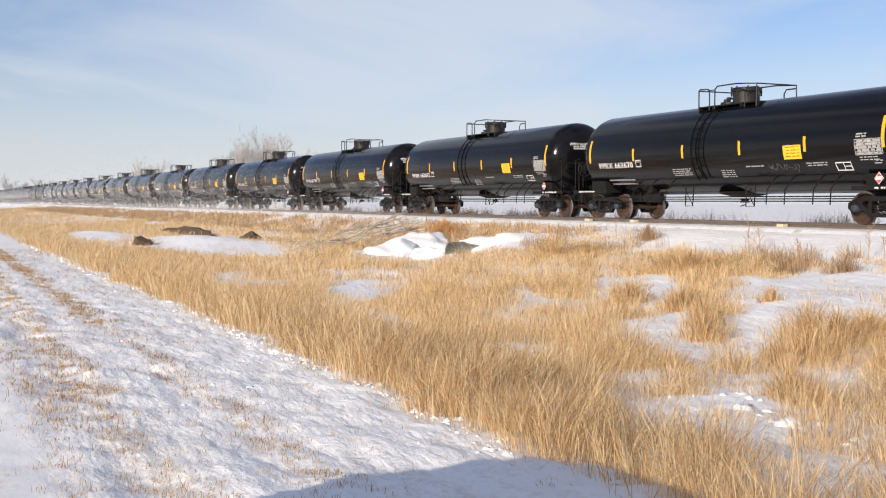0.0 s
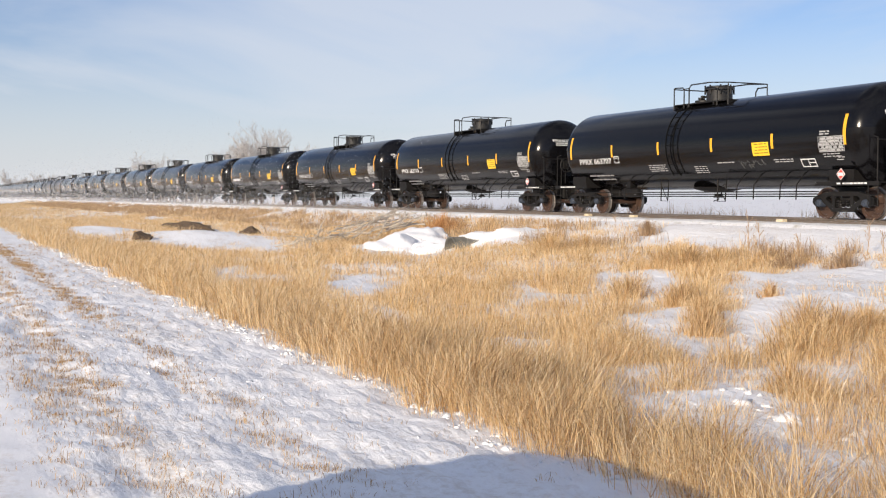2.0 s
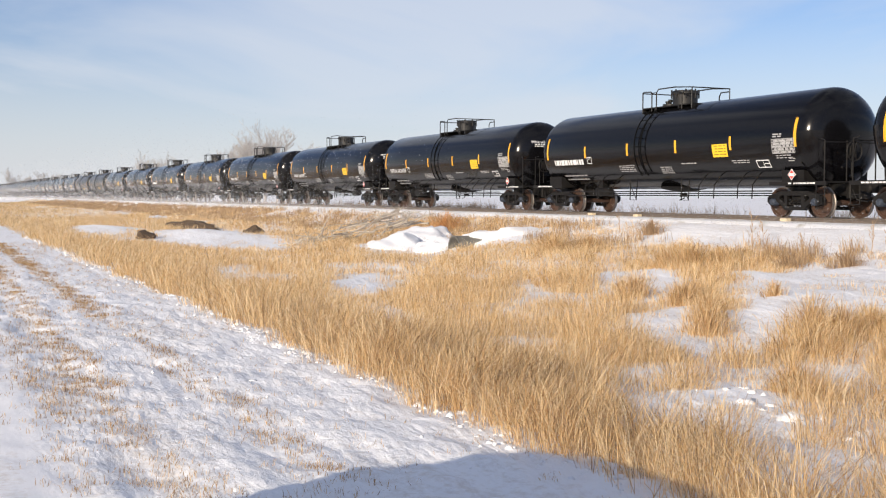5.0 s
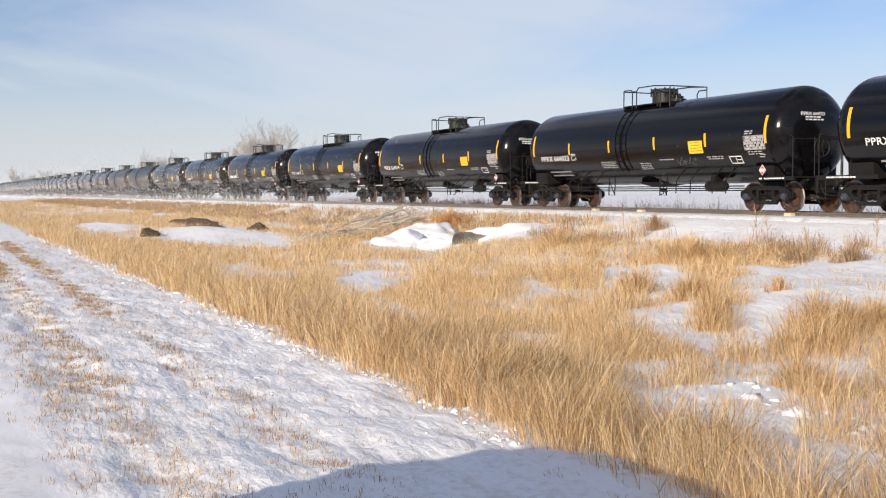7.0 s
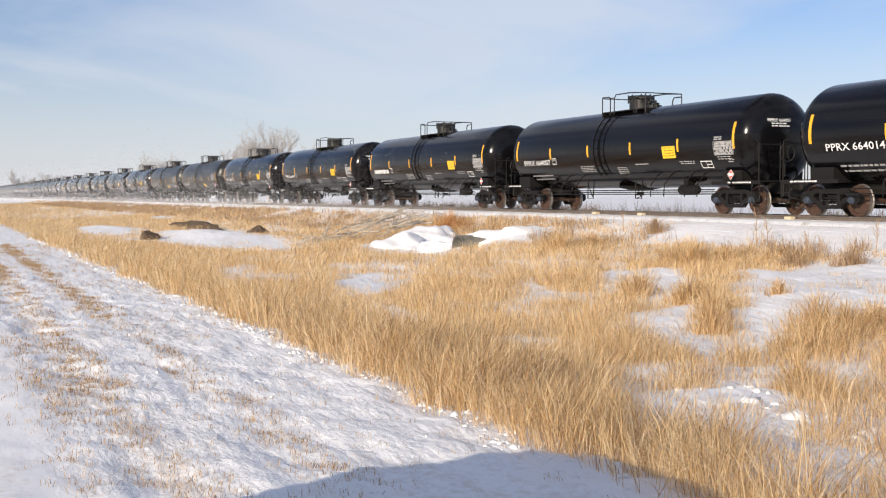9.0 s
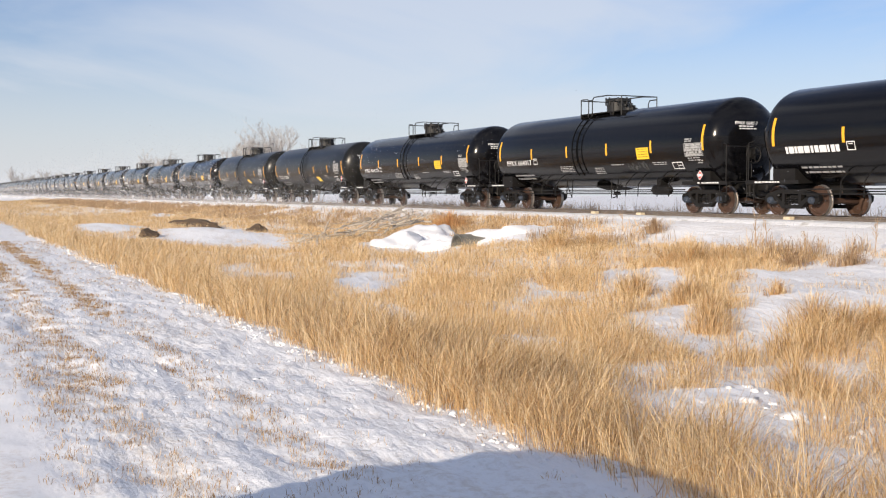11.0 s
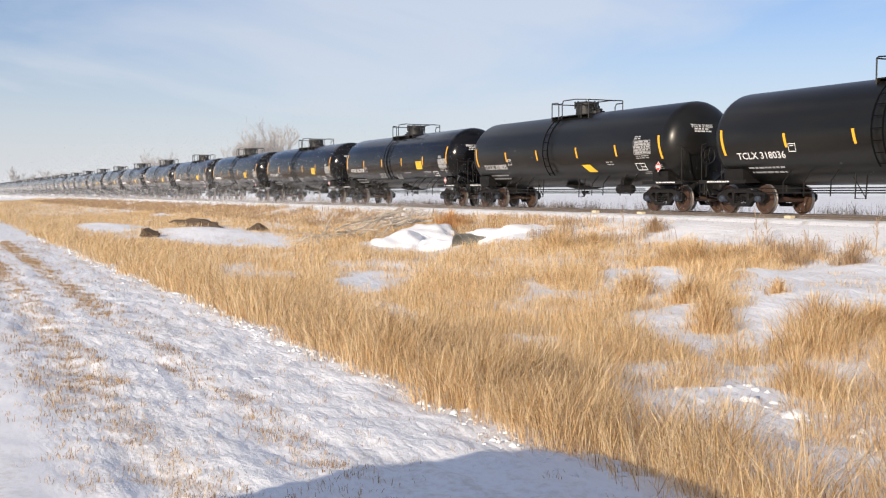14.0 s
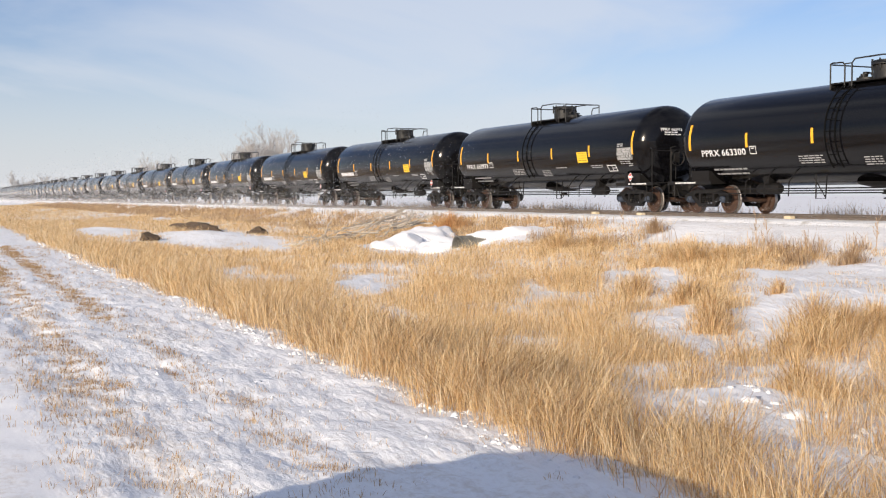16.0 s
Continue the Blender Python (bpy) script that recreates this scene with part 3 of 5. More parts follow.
def side_print(style):
    """The sheets and paint on the near side of a car, as (name, mesh, label)."""
    out, tall = [], 0.44
    xs = (-4.40, -1.49, 1.45, 4.36) if style != "satin" else (-4.42, -1.62, 1.62, 4.45)
    for x in xs:
        bm = bmesh.new(); decal(bm, x - 0.055, x + 0.055, 2.10, 2.10 + tall) if style != "satin" else decal(bm, x, x + 0.11, 2.02, 2.44, -0.09)
        out.append(("reflector_strip", mesh_of(bm, YELLOW), "yellow reflective strip"))
    for x in (-7.30, 7.33):
        bm = bmesh.new()
        if style == "satin":
            decal(bm, x - 0.03, x + 0.09, 1.86, 2.68, -0.16)
        else:
            decal(bm, x - 0.06, x + 0.06, 2.10, 2.95)
        out.append(("reflector_strip", mesh_of(bm, YELLOW), "tall yellow reflective strip"))
    bm = bmesh.new()
    if style == "satin":
        decal(bm, 2.20, 2.82, 1.47, 1.76, -0.36)
    else:
        decal(bm, 3.44, 4.20, 1.90, 2.31)
    out.append(("warning_panel", mesh_of(bm, PANEL), "yellow warning panel"))
    if style != "satin":
        bm = bmesh.new(); lines_of_print(bm, 3.52, 4.14, 2.27, 4, 3, 0.03, 0.06, 0.008)
        out.append(("panel_print", mesh_of(bm, INK), "dark print on the yellow panel"))
    bm = bmesh.new()                                       # table of figures
    x0, x1, z0, z1 = (5.65, 6.70, 2.06, 2.54) if style == "satin" else (6.30, 7.28, 1.94, 2.36)
    for k in range(6):
        z = z1 - k * (z1 - z0) / 5
        decal(bm, x0, x1, z - 0.02, z)
    for k in range(7):
        x = x0 + k * (x1 - x0) / 6
        decal(bm, x, x + 0.02, z0, z1, 0, 0.005)
    lines_of_print(bm, x0 + 0.03, x1 - 0.03, z1 - 0.03, 5, 5, 0.05, (z1 - z0) / 5 - 0.05, 0.006)
    lines_of_print(bm, x0, x0 + 0.45, z1 + 0.16, 2, 6, 0.04, 0.03)
    lines_of_print(bm, x0 + 0.1, x1 - 0.15, z0 - 0.06, 2, 7, 0.03, 0.04)
    out.append(("data_table", mesh_of(bm, GREYPAINT), "white printed data table"))
    bm = bmesh.new()                                       # framed box
    x0, x1, z0, z1 = (5.58, 6.18, 1.48, 1.74) if style == "satin" else (5.45, 6.05, 1.52, 1.76)
    for a, b, c, d in ((x0, x1, z0, z0 + 0.03), (x0, x1, z1 - 0.03, z1), (x0, x0 + 0.03, z0, z1), (x1 - 0.03, x1, z0, z1),
                       ((x0 + x1) / 2, (x0 + x1) / 2 + 0.025, z0, z1), (x0 + 0.35, x1, z0 + 0.11, z0 + 0.135)):
        decal(bm, a, b, c, d, 0, 0.004 + 0.0004 * (a * 7 % 3))
    out.append(("framed_stencil", mesh_of(bm, WHITE), "white framed stencil"))
    bm = bmesh.new()
    if style == "satin":
        lines_of_print(bm, 3.65, 4.15, 1.84, 2, 21)
        lines_of_print(bm, 5.85, 6.5, 1.43, 2, 22, 0.025, 0.03)
        lines_of_print(bm, 6.9, 7.2, 1.66, 3, 23, 0.03, 0.03)
    else:
        lines_of_print(bm, -2.25, -1.2, 1.76, 4, 11, 0.03, 0.035)
        lines_of_print(bm, 0.30, 1.0, 1.66, 4, 12, 0.03, 0.035)
        lines_of_print(bm, 1.6, 2.45, 1.76, 1, 13)
        lines_of_print(bm, 4.3, 5.15, 1.78, 2, 14, 0.03, 0.035)
        lines_of_print(bm, 6.9, 7.25, 1.78, 2, 15, 0.03, 0.035)
    out.append(("small_print", mesh_of(bm, GREYPAINT), "small white stencilled print"))
    bm = bmesh.new()
    z = 1.47
    lines_of_print(bm, -6.45, -4.75, z, 2, 17, 0.05, 0.09)
    out.append(("weight_print", mesh_of(bm, GREYPAINT), "white stencilled weights"))
    bm = bmesh.new()                                       # small square beside the mark
    for a, b, c, d in ((-4.30, -3.98, 1.88, 1.905), (-4.30, -3.98, 2.105, 2.13), (-4.30, -4.275, 1.905, 2.105), (-4.005, -3.98, 1.905, 2.105), (-4.22, -4.06, 2.05, 2.075)):
        decal(bm, a, b, c, d)
    out.append(("square_stencil", mesh_of(bm, WHITE), "white square stencil"))
    bm = bmesh.new()                                       # hazard placard on its holder
    x, z, r = (7.12, 1.58, 0.19) if style == "satin" else (7.20, 1.28, 0.17)
    y = -1.42 if style == "satin" else -1.47
    for (a, b), dy in (((x, r), 0.0), ((x, r - 0.025), -0.004)):
        vs = [bm.verts.new(p) for p in ((a, y + dy, z - b), (a + b, y + dy, z), (a, y + dy, z + b), (a - b, y + dy, z))]
        bm.faces.new(vs)
    box(bm, x - 0.02, x + 0.02, y + 0.005, y + 0.06, z - 0.3, z + 0.1)
    me = mesh_of(bm, WHITE, False, "placard")
    me.materials.append(RED)
    me.materials.append(UNDER)
    for f in me.polygons:
        f.material_index = 1 if abs(f.center.y - y + 0.004) < 1e-4 else 2 if f.center.y > y + 0.001 else 0
    bm = bmesh.new()
    box(bm, x - 0.10, x + 0.10, y - 0.012, y - 0.006, z - 0.045, z + 0.045)
    out += [("placard", me, "red diamond hazard placard with a white border"), ("placard_print", mesh_of(bm, WHITE), "white figure field on the placard")]
    return out


def scrawl_mesh(x0, x1, z, seed):
    rnd = random.Random(seed)
    bm = bmesh.new()
    pts, x = [], x0
    while x < x1:
        pts.append(on_tank(x, z + rnd.uniform(-0.14, 0.14), 0.006))
        x += rnd.uniform(-0.05, 0.14)
    for a, b in zip(pts, pts[1:]):
        c = (a + b) / 2 + Vector((rnd.uniform(-0.08, 0.08), 0, rnd.uniform(-0.05, 0.05)))
        q = on_tank(c.x, c.z, 0.006)
        tube(bm, [a, q, b], 0.011, 3, False)
    return mesh_of(bm, CHALK)


def tank_car(paint, style, flip, shared, prints, x=0.0):
    """One car with all its parts; its origin lies on the track between the rails."""
    car = thing("tank_car", (x, TRACK_Y, RAIL_Z), "glossy black railway tank car with yellow reflector strips on snowy track"
                if style != "satin" else "satin black railway tank car with slanted yellow panel on snowy track", "tank car", "tank cars of the train")
    put("tank", paint[0], car)
    for side in (-1, 1):
        if style != "satin":
            put("head_shield", paint[1 if side < 0 else 2], car)
        for key, name in (("sill", "stub_sill"), ("platform_end", "end_platform"), ("coupler", "coupler"), ("end_rail", "end_railing")):
            put(name, shared[key, side], car)
        for y in (-1, 1):
            put("tank_cradle", shared["cradle", side, y], car)
        truck = put("truck", shared["bolster"], car, "black cast steel truck with rusty wheels", (side * 6.9, 0, 0))
        for y in (-1, 1):
            put("side_frame", shared["frame"], truck, at=(0, y * 0.99 - 0.07, 0))
            put("spring_nest", shared["springs"], truck, at=(0, y * 0.99, 0))
        for dx in (-0.89, 0.89):
            put("wheelset", shared["wheels"], truck, "rust-brown wheels on an axle", (dx, 0, 0.457))
            put("bearing_cap", shared["cap"], truck, "faded blue bearing cap", (dx, 0, 0.47))
        tagged(put("sill_print", shared["sill_print"], car, "small white print", (side * 7.6, 0, 0)), kind="stuff")
    put("hand_brake", shared["brake"], car, at=(8.58, -0.35, 1.95))
    for y, z in ((-1.30, 0.66), (-1.30, 0.80), (0.6, 0.74)):
        put("brake_rod", shared["rods"], car, at=(0, y, z))
    for hx in (-4.6, -3.7, -2.6, 2.6, 3.4, 4.6, 5.3):
        put("rod_hanger", shared["hanger"], car, at=(hx, 0, 0))
    put("stirrup", shared["stirrup"], car, at=(-1.2 if flip < 0 else -1.4, 0, 0))
    put("stirrup", shared["stirrup"], car, at=(1.9, 0, 0))
    put("bottom_outlet", shared["outlet"], car)
    put("air_reservoir", shared["reservoir"], car, at=(4.1 * flip, 0, 0))
    put("manway", shared["manway"], car, "grey steel manway with a bolted lid")
    for k in range(8):
        a = k * math.tau / 8 + 0.2
        put("lid_bolt", shared["bolt"], car, at=(0.475 * math.cos(a), 0.475 * math.sin(a), 0))
    v = put("safety_valve", shared["valves"], car)
    if flip < 0:
        v.rotation_euler = (0, 0, math.pi)
    for y in (-0.61, 0.61):
        put("walkway", shared["walkway"], car, at=(0, y, 0))
    for x in (-1.45, -0.7, 0.7, 1.45):
        put("walkway_bracket", shared["bracket"], car, at=(x, 0, 0))
    put("handrail", shared["rail", -1], car)
    put("handrail", shared["rail", 1], car)
    for x in (-1.47, 1.47):
        put("crossbar", shared["crossbar"], car, at=(x, 0, 0))
    put("ladder", shared["ladder"], car, at=(-0.62, 0, 0))
    for name, me, label in prints:
        ob = put(name, me, car, label, (0.05, 0, 0))
        if name.endswith("_print"):
            tagged(ob, kind="stuff")
    return car


SHARED = make_shared()
GLOSSY = (tank_mesh(BLACK), head_shield_mesh(-1, BLACK), head_shield_mesh(1, BLACK))
DULL = (tank_mesh(SATIN),)
PRINT = {"gloss": side_print("gloss"), "satin": side_print("satin")}
# the reporting marks that can be read, car by car; None where they cannot
MARKS = {0: "PPRX 663670", 1: "PPRX 663692", 2: "PPRX 663707", 3: "PPRX 663710", 4: "PPRX 663713", 6: "PPRX 663687", 7: "PPRX 664023",
         8: "PPRX 664014", 9: "PPRX 664007", 11: "PPRX 664017", 12: "PPRX 664019", 13: "TCLX 318036", 14: "TCLX 318035", 15: "PPRX 663300", 16: "PPRX 663973"}
CARS = []


def train():
    masters = {}
    bars = bmesh.new()
    lines_of_print(bars, -6.75, -4.5, 2.06, 1, 31, 0.2, 0.1)
    plain = mesh_of(bars, WHITE, False, "marking")
    for k in range(40):
        style = "satin" if k in (13, 14) else "gloss"
        flip = -1 if k < 7 or k in (15, 18, 21, 22, 27) else 1
        key = (style, flip)
        if key not in masters:
            masters[key] = car = tank_car(DULL if style == "satin" else GLOSSY, style, flip, SHARED, PRINT[style])
        else:
            car = copy_thing(masters[key], Matrix())
        CARS.append(car)
    bm, rnd = bmesh.new(), random.Random(9)
    for z in (2.86, 2.78):
        y = -0.6
        while y < -0.05:
            w = rnd.uniform(0.06, 0.16)
            bm.faces.new([bm.verts.new(on_head(*q)) for q in ((y, z), (y + w, z), (y + w, z + 0.04), (y, z + 0.04))])
            y += w + 0.035
    small = mesh_of(bm, WHITE, False, "head_print")
    for k, car in enumerate(CARS):
        text = MARKS.get(k)
        low = -0.16 if k in (13, 14) else 0.0
        if text:
            put("marking", lettering(text, -6.66, -4.44, 1.87 + low, 2.08 + low, lambda u, z: on_tank(u, z, 0.006)), car, "white stencilled reporting mark")
            put("end_marking", lettering(text, -0.72, 0.12, 2.93, 3.04, on_head), car, "white stencilled mark on the tank head")
            tagged(put("head_print", small, car, "small white print on the tank head"), kind="stuff")
        else:
            put("marking", plain, car, "white stencilled mark too small to read")
        if k in (0, 2, 4, 6, 7, 11):
            put("scrawl", scrawl_mesh(2.75, 4.0, 1.66, k), car, "faint grey painted scrawl")


train()


# ---- the ground ----
PROFILE = [(-400, -0.3), (-30, -0.1), (-6, 0.0), (3.5, 0.0), (4.4, -0.12), (6, -0.35), (10, -0.42), (14, -0.2), (17.5, 0.0), (19.8, 0.2), (21.4, 0.58), (22.4, 0.80),
           (27.2, 0.80), (29.0, 0.35), (34, 0.15), (60, 0.1), (2600, 0.1)]
PY, PZ = [p[0] for p in PROFILE], [p[1] for p in PROFILE]
# mounds of snow: centre, half widths along x and y, height
MOUNDS = [(-35.5, 19.2, 0.9, 1.7, 0.2), (-35.0, 15.2, 2.0, 1.9, -0.42), (-53, 11.6, 8.5, 1.9, 0.32), (-67.3, 9.4, 7.0, 1.6, 0.28),
          (-15.4, 14.8, 3.0, 2.0, 0.12), (-9.6, 6.5, 0.8, 0.6, 0.05), (-8.9, 7.2, 0.7, 0.6, 0.06)]
# patches that the grass leaves bare: centre, half lengths along and across, and the bearing of the long side in degrees
BARE = [(-16.5, 15.0, 1.44, 4.31, 48), (-16.8, 16.7, 0.71, 3.73, 45), (-17.1, 14.3, 0.50, 3.28, 50), (-14.0, 12.2, 0.26, 2.63, 49), (-14.5, 10.3, 0.55, 2.26, 55),
        (-13.7, 11.3, 0.28, 2.11, 51), (-12.3, 10.3, 0.22, 1.78, 50), (-12.1, 9.2, 0.30, 1.54, 53), (-11.6, 11.5, 0.23, 1.66, 45), (-19.6, 13.7, 0.53, 3.25, 55),
        (-22.0, 14.1, 0.26, 3.44, 57), (-8.9, 6.1, 0.36, 1.9, 56), (-8.3, 6.6, 0.37, 1.9, 52), (-7.5, 6.5, 0.16, 1.7, 49), (-5.8, 4.8, 0.27, 1.0, 51),
        (-5.6, 5.35, 0.38, 1.6, 46), (-9.9, 8.9, 0.46, 1.27, 48), (-9.7, 9.6, 0.22, 1.45, 45), (-6.8, 5.1, 0.06, 1.21, 53), (-24.0, 9.0, 0.83, 3.70, 69),
        (-23.3, 11.5, 0.26, 1.62, 64), (-20.9, 11.4, 0.24, 1.44, 61), (-26.3, 6.9, 0.81, 2.20, 75), (-16.9, 6.8, 0.08, 1.94, 68), (-19.1, 10.7, 0.33, 1.27, 61),
        (-12.3, 6.8, 0.08, 1.55, 61), (-17.3, 12.1, 0.15, 1.28, 55),
        (-50.5, 11.4, 9.0, 1.9, -5), (-46.0, 10.2, 6.5, 1.7, 12), (-66.0, 9.0, 8.0, 1.5, -3), (-35.2, 17.6, 2.2, 1.0, 90), (-36.9, 15.6, 2.8, 1.6, -22),
        (-89.0, 16.2, 6.0, 0.8, -10), (-34.0, 15.2, 2.0, 0.8, -24)]


def fbm(x, y, s, k=0.0):
    return noise.fractal(Vector((x * s + k, y * s - k, k * 0.37)), 0.6, 2.0, 4)


def height(x, y):
    z = float(np.interp(y, PY, PZ))
    for cx, cy, a, b, h in MOUNDS:
        q = ((x - cx) / a) ** 2 + ((y - cy) / b) ** 2
        if q < 6:
            z += h * math.exp(-1.2 * q)
    near = math.exp(-(x * x + y * y) / 2500)
    if y < 3.9:
        z -= near * (0.05 * math.exp(-((y - 1.1) / 0.17) ** 2) + 0.022 * math.exp(-((y - 2.0) / 0.15) ** 2)) * (0.6 + 0.8 * fbm(x, y, 0.7, 8.0))
        if y > 0.8:
            z += near * 0.036 * fbm(x * 0.7, y, 3.0, 1.0)
        z += 0.018 * fbm(x * 0.6, y * 1.3, 1.6) * near + 0.010 * fbm(x, y, 6.0, 3.0) * near
    elif y < 22.5:
        z += 0.09 * fbm(x, y, 0.35, 5.0) + 0.03 * fbm(x, y, 1.8, 9.0) * near
    elif y > 29:
        z += 0.10 * fbm(x, y, 0.08, 2.0)
    return z


def bare(x, y, grow=1.0):
    """1 on a patch without grass, 0 outside; grow widens the patches."""
    wob = None
    for cx, cy, a, b, deg in BARE:
        if abs(x - cx) > 10 or abs(y - cy) > 6:
            continue
        c, s = math.cos(radians(deg)), math.sin(radians(deg))
        u, v = (x - cx) * c + (y - cy) * s, -(x - cx) * s + (y - cy) * c
        q = (u / (a * grow)) ** 2 + (v / (b * grow)) ** 2
        if q < 2.2:
            wob = 0.35 * fbm(x, y, 0.9, 7.0) if wob is None else wob
            if q < 1.0 + wob:
                return 1.0
    return 0.0


def spaced(lo, hi, core_lo, core_hi, step, grow=1.12):
    vals = list(np.arange(core_lo, core_hi, step))
    s, v = step, core_lo
    while v > lo:
        s *= grow; v -= s; vals.append(v)
    s, v = step, vals[int((core_hi - core_lo) / step) - 1]
    while v < hi:
        s *= grow; v += s; vals.append(v)
    return sorted(vals)


def ground():
    xs = spaced(-2600, 900, -20, -3.5, 0.115, 1.045)
    ys = sorted(set([round(v, 3) for v in spaced(-400, 2600, 0.6, 5.0, 0.09, 1.05)]))
    verts = [(x, y, height(x, y)) for y in ys for x in xs]
    n = len(xs)
    faces = [(j * n + i, j * n + i + 1, (j + 1) * n + i + 1, (j + 1) * n + i) for j in range(len(ys) - 1) for i in range(n - 1)]
    me = bpy.data.meshes.new("ground")
    me.from_pydata(verts, [], faces)
    me.materials.append(SNOW)
    me.polygons.foreach_set("use_smooth", [True] * len(faces))
    tagged(new("ground", me), "snow-covered ground with a grassy ditch and a rail embankment", "ground", kind="structure")


ground()


# ---- the track ----
def track():
    """Ballast under blown snow, with rails and crossties as its pieces."""
    bm = bmesh.new()
    xs = spaced(-1500, 400, -60, 0, 0.5, 1.06)
    ys = [22.15, 22.5, 22.9, 23.3, 23.7, 24.1, 24.5, 25.1, 25.5, 25.9, 26.3, 26.7, 27.1, 27.4]
    rows = []
    for y in ys:
        side = min(y - 22.15, 27.4 - y)
        rows.append([bm.verts.new((x, y, 0.72 + min(0.155, side * 0.35) + (0.02 * fbm(x, y, 1.3, 3.0) if side > 0 else -0.1))) for x in xs])
    for a, b in zip(rows, rows[1:]):
        for i in range(len(xs) - 1):
            bm.faces.new((a[i], a[i + 1], b[i + 1], b[i]))
    bed = tagged(new("track_bed", mesh_of(bm, BALLAST, True, "track_bed")), "snow-dusted gravel bed of the railway track", "track bed", kind="structure")
    prof = [(-0.07, 0), (0.07, 0), (0.07, 0.02), (0.012, 0.04), (0.012, 0.12), (0.036, 0.135), (0.036, 0.17), (-0.036, 0.17), (-0.036, 0.135), (-0.012, 0.12), (-0.012, 0.04), (-0.07, 0.02)]
    for y in (TRACK_Y - 0.7535, TRACK_Y + 0.7535):
        bm = bmesh.new()
        rings = [[bm.verts.new((x, y + a, RAIL_Z - 0.17 + b)) for a, b in prof] for x in (-1500, 400)]
        for k in range(len(prof)):
            bm.faces.new((rings[0][k], rings[0][(k + 1) % 12], rings[1][(k + 1) % 12], rings[1][k]))
        part("rail", bm, RAILSTEEL, bed, "dark steel rail half buried in blown snow", smooth=False)
    tie = mesh_of(box(bmesh.new(), -0.115, 0.115, -1.3, 1.3, -0.16, 0.0, 0.012), TIE, False, "crosstie")
    rnd = random.Random(12)
    for k in range(280):
        ob = put("crosstie", tie, bed, at=(20 - k * 0.56 + rnd.uniform(-0.03, 0.03), TRACK_Y + rnd.uniform(-0.06, 0.06), 0.872 + rnd.uniform(-0.025, 0.012)))
        ob.rotation_euler = (0, 0, rnd.uniform(-0.02, 0.02))


track()


def pale_blocks():
    """Pale blocks added beside the near rail in place of bright tie plates."""
    for x in (-38.4, -35.25, -27.3):
        ob = new("timber_block", mesh_of(box(bmesh.new(), -0.15, 0.15, -0.1, 0.1, 0.0, 0.10, 0.015), PALETAN, False, "timber_block"))
        ob.location, ob.rotation_euler = (x, 23.82, 0.87), (0, 0, radians(7 * x % 20 - 10))
        tagged(ob, "pale tan block beside the near rail, in place of a bright tie plate", "timber", "timber blocks by the rail")


pale_blocks()


# ---- grass ----
def blades(name, material, base, tall, wide, lean, label, category, rng, bent=False, way=None):
    """One mesh of tapering blades; base: n x 3, the rest one value each. bent: with one more joint, so that the tips nod."""
    n = len(base)
    az = rng.uniform(0, math.tau, n)
    la = rng.uniform(0, math.tau, n) if way is None else way + rng.normal(0, 1.3, n)
    flat = lambda a: np.stack([np.cos(a), np.sin(a), np.zeros(n)], 1)
    side, out = flat(az) * (wide / 2)[:, None], flat(la) * (tall * lean)[:, None]
    up = np.zeros((n, 3)); up[:, 2] = tall
    joints = [(0.0, 0.0, 1.0), (0.55, 0.25, 0.9), (0.88, 0.68, 0.6)] if bent else [(0.0, 0.0, 1.0), (0.6, 0.32, 0.8)]
    nv = 2 * len(joints) + 1
    v = np.empty((n, nv, 3), np.float32)
    droop = np.clip(lean, 0, 1.2)[:, None]
    for j, (h, o, w) in enumerate(joints):
        mid = base + up * h * (1 - 0.3 * droop * h) + out * o
        v[:, 2 * j], v[:, 2 * j + 1] = mid - side * w, mid + side * w
    v[:, -1] = base + up * (0.98 - (0.48 if bent else 0.45) * droop) + out * 1.15
    i = np.arange(n, dtype=np.int32)[:, None] * nv
    quads = [[2 * j, 2 * j + 1, 2 * j + 3, 2 * j + 2] for j in range(len(joints) - 1)]
    loops = np.concatenate([i + np.array([q]) for q in quads] + [i + np.array([[nv - 3, nv - 2, nv - 1]])], 1).astype(np.int32)
    nl, nf = loops.shape[1], len(quads) + 1
    me = bpy.data.meshes.new(name)
    me.vertices.add(n * nv); me.loops.add(n * nl); me.polygons.add(n * nf)
    me.vertices.foreach_set("co", v.ravel())
    me.loops.foreach_set("vertex_index", loops.ravel())
    me.polygons.foreach_set("loop_start", (np.arange(n, dtype=np.int32)[:, None] * nl + np.arange(nf, dtype=np.int32)[None, :] * 4).ravel())
    me.update(calc_edges=True)
    me.materials.append(material)
    return tagged(new(name, me), label, category, kind="stuff")


